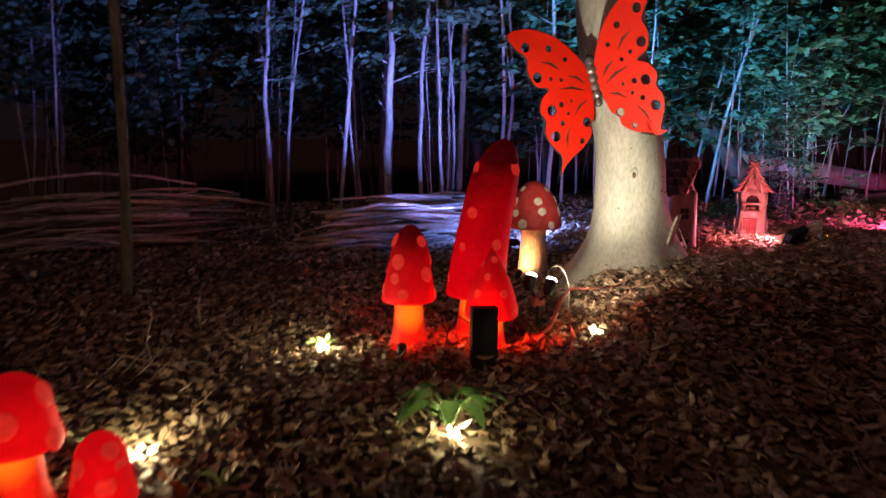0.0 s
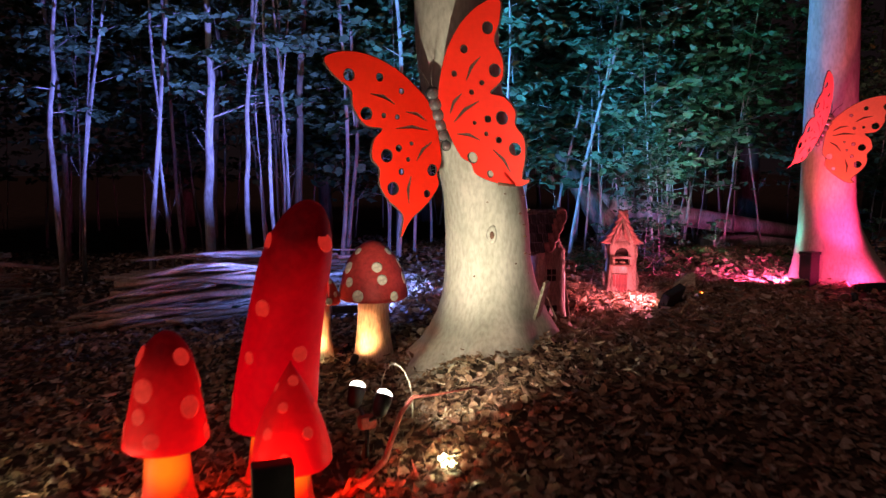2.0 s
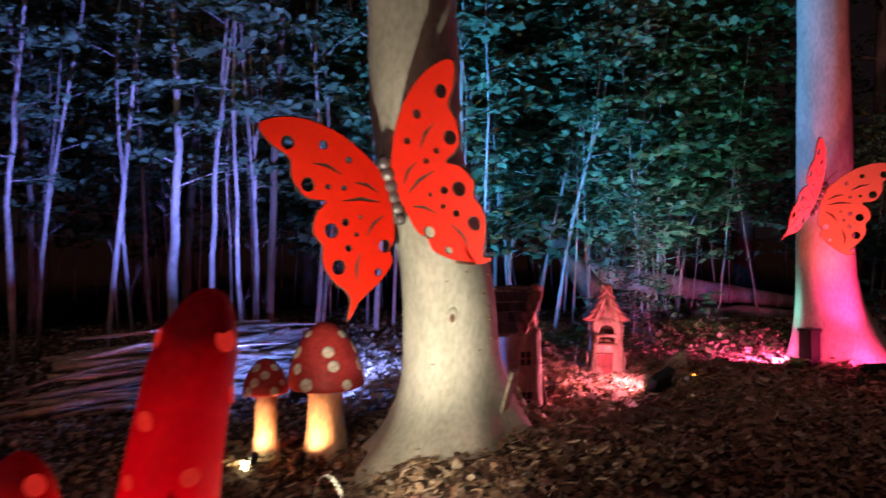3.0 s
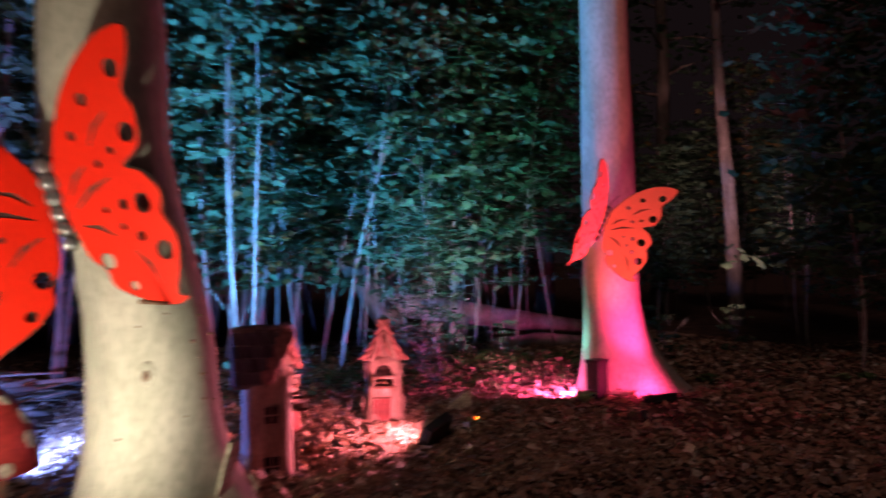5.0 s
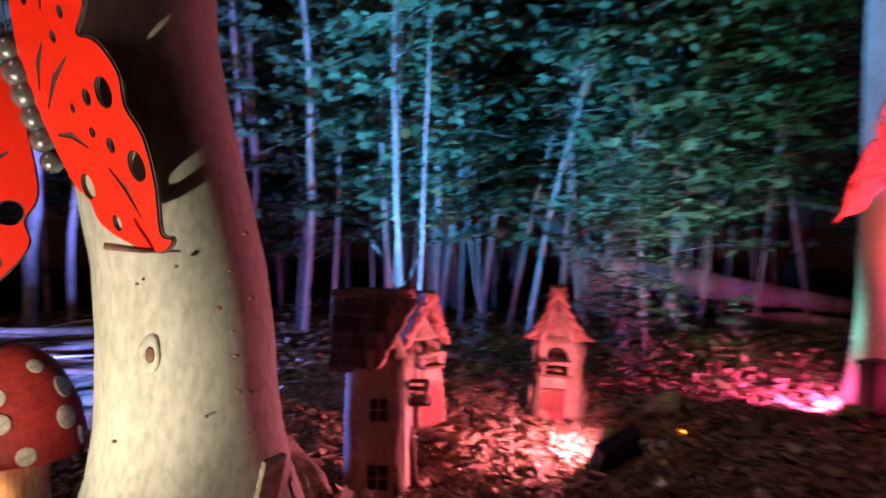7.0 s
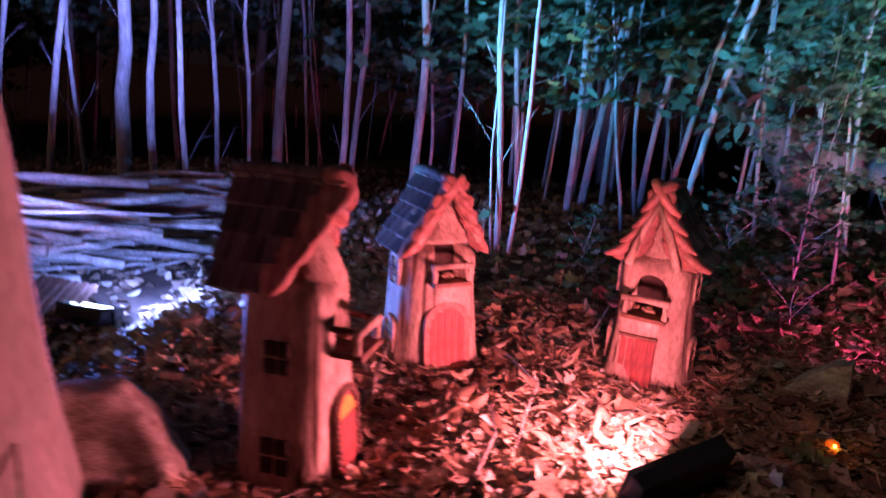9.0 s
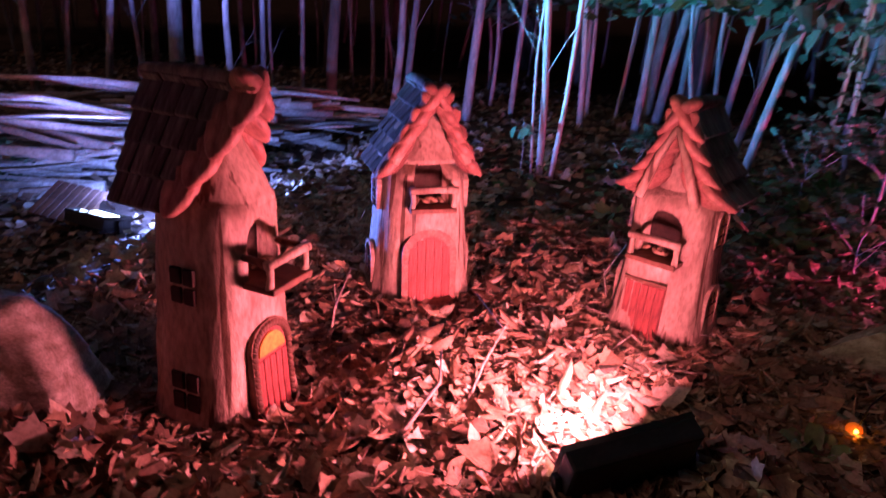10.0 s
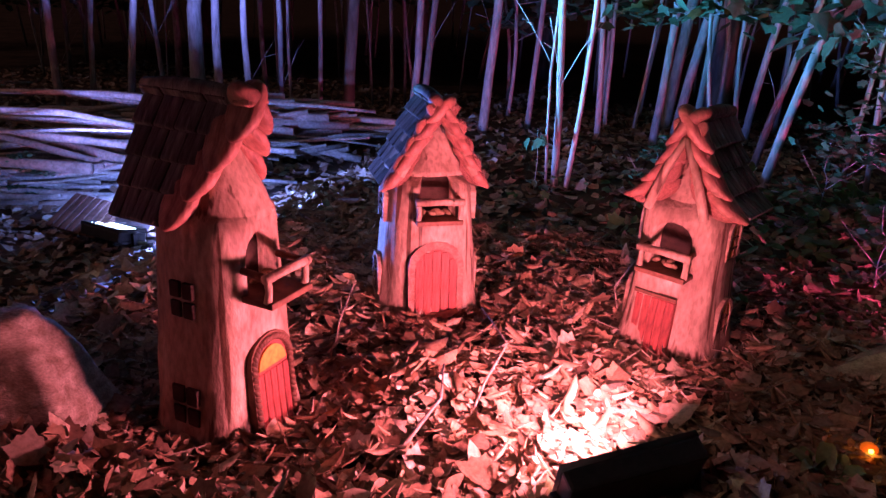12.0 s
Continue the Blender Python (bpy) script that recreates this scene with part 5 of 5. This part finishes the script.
# bough with broad leaves reaching towards the path
zm = ground_z(5.75, 11.6)
bough = empty("maple_sapling", pose(5.75, 11.6, zm), "thin young maple with broad leaves on a reaching bough", "tree", "saplings of the wood")
stem = [V((0, 0, -0.05)), V((-0.04, 0.0, 0.7)), V((-0.12, -0.05, 1.35)), V((-0.38, -0.15, 1.55)), V((-0.75, -0.30, 1.40)), V((-1.0, -0.40, 1.22))]
vs, fs = tube(stem, [0.012, 0.010, 0.008, 0.006, 0.004, 0.002], 6)
part("trunk", mesh_of("trunk", vs, fs, BARK), bough)
rb = random.Random(91)
broad = mesh_of("leaf", [(x, y - 0.02, 0.12 * abs(x) - 0.35 * y * y) for x, y in MAPLE_LOBED.tolist()], [(0, *range(7, 0, -1)), (0, *range(13, 6, -1))], LEAF)
for i in range(34):
    k = 2.2 + 2.8 * (i + rb.random()) / 34
    j = min(4, int(k))
    p = stem[j].lerp(stem[j + 1], k - j) + V((rb.gauss(0, 0.07), rb.gauss(0, 0.07), rb.gauss(-0.02, 0.06)))
    part("leaf", broad, bough, pose(*p, rb.uniform(-55, -5), rb.uniform(-25, 25), rb.uniform(60, 260)) @ Matrix.Scale(rb.uniform(0.09, 0.16), 4))
sprig = empty("seedling", pose(3.17, 12.1, ground_z(3.17, 12.1)), "thin maple seedling with a few green leaves", "plant", "small woodland plants")
vs, fs = tube([(0, 0, -0.03), (0.01, 0, 0.25), (-0.01, 0.01, 0.5)], [0.004, 0.003, 0.002], 5)
part("stem", mesh_of("stem", vs, fs, BARK), sprig)
for i in range(9):
    part("leaf", broad, sprig, pose(rb.gauss(0, 0.04), rb.gauss(0, 0.03), rb.choice((0.12, 0.42, 0.46)) + rb.gauss(0, 0.03), rb.uniform(-60, 0), rb.uniform(-20, 20), rb.uniform(0, 360)) @ Matrix.Scale(rb.uniform(0.06, 0.11), 4))

# arching sapling and fallen trunk
za = ground_z(7.5, 14.0)
pts = [(0, 0, -0.05), (0.12, 0.05, 0.9), (0.34, 0.16, 1.75), (0.85, 0.4, 2.45), (1.65, 0.8, 3.05), (2.3, 1.1, 3.35)]
ar = empty("arching_sapling", pose(7.5, 14.0, za), "thin sapling bent over in an arch", "tree")
vs, fs = tube(pts, [0.032, 0.03, 0.026, 0.022, 0.016, 0.006], 7)
part("trunk", mesh_of("trunk", vs, fs, BARK), ar)
lg = empty("fallen_tree", pose(0, 0, 0), "mossy fallen trunk lying behind the saplings", "fallen tree")
vs, fs = tube([(6.4, 15.6, 0.85), (7.8, 15.4, 0.65), (9.4, 15.2, 0.40), (11.4, 15.0, 0.10)], [0.24, 0.22, 0.19, 0.15], 14)
part("trunk", mesh_of("trunk", vs, fs, BARK), lg)
vs, fs = tube([(6.9, 15.3, -0.1), (6.3, 15.5, 0.8), (5.7, 15.7, 1.7), (5.5, 15.8, 2.3)], [0.30, 0.24, 0.16, 0.05], 12)
part("root_plate", mesh_of("root_plate", vs, fs, BARK_DARK), lg)
vs, fs = tube([(8.2, 14.6, 0.06), (9.2, 14.5, 0.12), (10.2, 14.2, 0.05)], [0.12, 0.14, 0.10], 12)
part("limb", mesh_of("limb", vs, fs, BARK), lg)


# ---- small plants, twigs and wood ----
def blade(length, width, arc, droop):
    vs, fs = [], []
    n = 7
    for i in range(n):
        k = i / (n - 1)
        w = width * math.sin(math.pi * min(1, 0.06 + 0.94 * k) ** 0.8) * 0.5 + 0.002
        x, z = length * k * math.cos(arc * k), length * k * math.sin(arc) - droop * k * k
        vs += [(x, -w, z + w * 0.35), (x, 0, z), (x, w, z + w * 0.35)]
    for i in range(n - 1):
        a = i * 3
        fs += [(a, a + 1, a + 4, a + 3), (a + 1, a + 2, a + 5, a + 4)]
    return vs, fs


def leafy_plant(x, y, label, leaves, size, mat, seed, name="hosta_plant", broad=0.42):
    rng = random.Random(seed)
    t = empty(name, pose(x, y, ground_z(x, y)), label, "plant", "small woodland plants")
    meshes = [mesh_of("leaf", *blade(size * k, size * (broad if name != "grass_tuft" else 0.06), 0.9, size * d), mat) for k, d in ((1, 0.5), (0.8, 0.2), (1.15, 0.8))]
    for i in range(leaves):
        part("leaf", meshes[i % 3], t, pose(0, 0, 0.005, 0, rng.uniform(-25, 10), 360 * i / leaves + rng.uniform(-25, 25)))
    vs, fs = lathe([(0.012, -0.03), (0.010, 0.03)], 7)
    part("crown", mesh_of("crown", vs, fs, mat), t)


def stalked_plant(x, y, label, leaves, spread, tall, size, mat, seed):
    """Broad oval leaves drooping at the ends of thin stalks."""
    rng = random.Random(seed)
    t = empty("broadleaf_plant", pose(x, y, ground_z(x, y)), label, "plant", "small woodland plants")
    blades = [mesh_of("leaf", *blade(size * k, size * 0.50, 0.15, size * d), mat) for k, d in ((1.0, 0.45), (0.85, 0.25), (1.1, 0.65))]
    for i in range(leaves):
        a = 2 * math.pi * i / leaves + rng.uniform(-0.3, 0.3)
        d = V((math.cos(a), math.sin(a), 0))
        r, h = spread * rng.uniform(0.35, 1.0), tall * rng.uniform(0.55, 1.1)
        top = d * r * 0.55 + V((0, 0, h))
        vs, fs = tube([(0, 0, -0.02), d * r * 0.2 + V((0, 0, h * 0.6)), top], [0.006, 0.005, 0.004], 6)
        stalk = part("stalk", mesh_of("stalk", vs, fs, mat), t)
        part("leaf", blades[i % 3], stalk, pose(*top, rng.uniform(-20, 20), rng.uniform(-15, 20), math.degrees(a) + rng.uniform(-25, 25)))


stalked_plant(0.03, 3.76, "broad-leaved green plant on stalks lit from beneath", 17, 0.34, 0.24, 0.19, PLANT, 1)
leafy_plant(-0.93, 5.28, "small green plant glowing over a lamp", 8, 0.20, PLANT_PALE, 2)
leafy_plant(-1.75, 3.4, "pale green seedling in dead leaves", 6, 0.22, PLANT_PALE, 3)
leafy_plant(3.72, 10.62, "two-leaved pale seedling between fairy houses", 4, 0.13, PLANT_PALE, 4)
leafy_plant(4.92, 9.10, "variegated hosta growing in dead leaves", 12, 0.19, PLANT_PALE, 5, broad=0.30)
for i, (x, y) in enumerate(((8.2, 10.2), (8.45, 10.35), (8.0, 9.9), (6.55, 9.55), (8.8, 10.0), (10.6, 9.4), (10.8, 9.2))):
    leafy_plant(x, y, "tuft of small plants near a beech foot", 9, 0.24, PLANT_PALE if i % 2 else PLANT, 10 + i)
for i, (x, y) in enumerate(((2.28, 8.85), (2.12, 8.98), (2.38, 9.02), (1.95, 8.75), (2.2, 9.2), (-1.25, 3.75), (-0.75, 3.2), (1.35, 6.3))):
    leafy_plant(x, y, "tuft of dry straw-coloured grass blades", 9, 0.16, LITTER_PALE, 50 + i, "grass_tuft")
plant_tree(LEAFY[1], "leafy_sapling", 5.45, 11.55, LEAFY_LABEL, 0.42, 20)
leafy_plant(5.75, 11.3, "green plant behind the fairy houses", 10, 0.22, PLANT, 30)


def twig(points, r, mat, label, name="twig"):
    vs, fs = tube(points, [r * (1 - 0.7 * i / (len(points) - 1)) for i in range(len(points))], 6)
    tagged(part(name, mesh_of(name, vs, fs, mat)), label, "twig", "loose twigs")


def on(x, y, z=0.0):
    return (x, y, ground_z(x, y) + z)


twig([on(0.62, 5.30, 0.02), on(0.88, 5.62, 0.10), on(1.02, 5.95, 0.26), on(1.12, 6.10, 0.30), on(1.30, 6.2, 0.24), on(1.6, 6.3, 0.12)], 0.022, RED_TINT, "crooked red-brown bare branch")
twig([on(-2.13, 5.0, 0.0), on(-2.16, 5.0, 0.16), on(-2.12, 5.02, 0.34), on(-2.14, 5.02, 0.46)], 0.007, STICK, "thin bare stem standing in the leaves")
for i in range(7):
    x, y = -2.35 + 0.12 * (i % 4), 4.55 + 0.12 * (i % 3)
    twig([on(x, y, 0.01), on(x + 0.14, y + 0.05, 0.13 + 0.02 * (i % 3)), on(x + 0.34, y + 0.06 * (i % 2), 0.12), on(x + 0.52, y - 0.04 * (i % 3), 0.02)], 0.006, STICK, "thin bare twig arching over the leaves")
leafy_plant(-1.05, 3.15, "two-leaved seedling in dead leaves", 4, 0.16, PLANT_PALE, 6, broad=0.3)
twig([on(3.62, 8.52, 0.01), on(3.66, 8.70, 0.06), on(3.70, 8.90, 0.13), on(3.66, 9.02, 0.19)], 0.010, STICK, "thin dry stem sticking out of leaves")
twig([on(3.78, 8.95, 0.0), on(3.80, 9.10, 0.12), on(3.84, 9.2, 0.22), on(3.68, 9.35, 0.27)], 0.006, STICK, "thin dry stem curving upwards")
twig([on(4.12, 10.2, 0.0), on(4.08, 10.25, 0.13), on(4.15, 10.35, 0.24), on(4.22, 10.5, 0.34)], 0.007, STICK, "thin forked seedling stem")
twig([on(2.5, 8.2, 0.0), on(2.53, 8.3, 0.12), on(2.6, 8.34, 0.2)], 0.005, STICK, "thin dry stem beside a log")
twig([on(3.1, 9.2, 0.0), on(3.1, 9.25, 0.15), on(3.15, 9.3, 0.32)], 0.006, STICK, "thin bare seedling stem")
twig([on(-2.0, 5.7, 0), on(-2.02, 5.7, 0.25), on(-1.97, 5.72, 0.45)], 0.008, STICK, "thin upright twig in the leaves")
rt2 = random.Random(5)
for i in range(46):
    x, y = rt2.uniform(1.9, 6), rt2.uniform(7.6, 11)
    a = rt2.uniform(0, 6.28)
    ln = rt2.uniform(0.1, 0.4)
    twig([on(x, y, 0.02), on(x + ln * 0.5 * math.cos(a), y + ln * 0.5 * math.sin(a), rt2.uniform(0.03, 0.08)), on(x + ln * math.cos(a + 0.3), y + ln * math.sin(a + 0.3), rt2.uniform(0.02, 0.12))], rt2.uniform(0.003, 0.007), STICK, "thin dry twig lying on dead leaves")

# pale wire hoop before the beech
hoop = [on(0.93 + 0.11 * (1 - math.cos(a)), 6.35 + 0.1 * math.sin(a * 2), 0.45 * math.sin(a) ** 0.8 + 0.02) for a in [math.pi * i / 12 for i in range(13)]]
vs, fs = tube(hoop, [0.0055] * len(hoop), 8)
tagged(part("wire_hoop", mesh_of("wire_hoop", vs, fs, WIRE)), "pale cable loop standing out of the ground", "cable")


def wood_chunk(x, y, size, turn, tilt, label, seed):
    bm = box_bm(size[0], size[1], size[2], 0.05, 0.75, 3)
    bmesh.ops.subdivide_edges(bm, edges=[e for e in bm.edges if e.calc_length() > 0.08], cuts=6, use_grid_fill=True)
    for v in bm.verts:
        k = max(0.0, v.co.z / size[2] + 0.5)
        v.co.x, v.co.y = v.co.x * (1.15 - 0.62 * k), v.co.y * (1.15 - 0.5 * k)
        v.co += V((noise.noise(v.co * 7 + V((seed, 0, 0))), noise.noise(v.co * 7 + V((0, seed, 0))), noise.noise(v.co * 7 + V((0, 0, seed))))) * 0.035
        v.co += v.co.normalized() * (0.014 * noise.noise(v.co * 24 + V((seed, 0, 0))) + 0.008 * noise.noise(v.co * 60))
    for f in bm.faces:
        f.smooth = True
    tagged(part("wood_chunk", bm, None, pose(x, y, ground_z(x, y) + size[2] * 0.36, tilt, 0, turn), "", WOODBLOCK), label, "wood chunk", "split wood")


wood_chunk(2.38, 8.30, (0.60, 0.42, 0.44), 30, -10, "weathered block of split wood leaning by the beech", 1)
wv, wf = prism([(-0.24, -0.06), (0.22, -0.06), (0.20, 0.27), (0.10, 0.24), (-0.02, 0.15)], 0.18)
tagged(part("wood_wedge", mesh_of("wood_wedge", [(a + 0.02 * noise.noise((a * 9, b * 9, c * 9)), b + 0.06, c) for a, b, c in wv], wf, WOODBLOCK, False), None, pose(5.15, 9.93, ground_z(5.15, 9.93), -6, 0, -20) @ Matrix.Scale(0.86, 4)), "weathered grey wedge of split wood standing in leaves", "wood chunk", "split wood")
wood_chunk(5.62, 9.35, (0.22, 0.16, 0.10), 50, 0, "flat stone-like wood piece among leaves", 3)

# sawn board leaning by the beech
lb = box_bm(0.11, 0.028, 0.66, 0.006)
for v in lb.verts:
    v.co += V((0.012 * noise.noise(v.co * 9), 0.0, 0.015 * noise.noise(v.co * 14 + V((3, 0, 0)))))
tagged(part("wooden_board", lb, None, look((2.42, 7.50, ground_z(2.42, 7.50) + 0.21), (2.30, 7.60, -0.3)), "", WOODBLOCK), "short pale sawn board leaning beside the beech", "board")
twig([on(2.58, 7.62, 0.02), on(2.66, 7.66, 0.16), on(2.60, 7.72, 0.34), on(2.52, 7.80, 0.42)], 0.014, STICK, "short pale branch standing beside a board")

# ember light among the leaves
ze = ground_z(5.07, 9.30)
em = empty("ember_lamp", pose(5.07, 9.30, ze), "small orange glowing flower light on a thin stem", "garden lamp")
part("shell", ball_bm(0.028, 12, 8, (1, 1, 0.8)), em, pose(0, 0, 0.05), "translucent orange shell", EMBER)
part("bulb", ball_bm(0.008, 8, 6), em, pose(0.0, -0.027, 0.058), "bright bulb", EMBER_CORE)
vs, fs = tube([(0.01, 0, 0.06), (0.03, 0.02, 0.14), (0.07, 0.04, 0.19)], [0.004, 0.004, 0.003], 6)
part("stalk", mesh_of("stalk", vs, fs, BLACK), em)
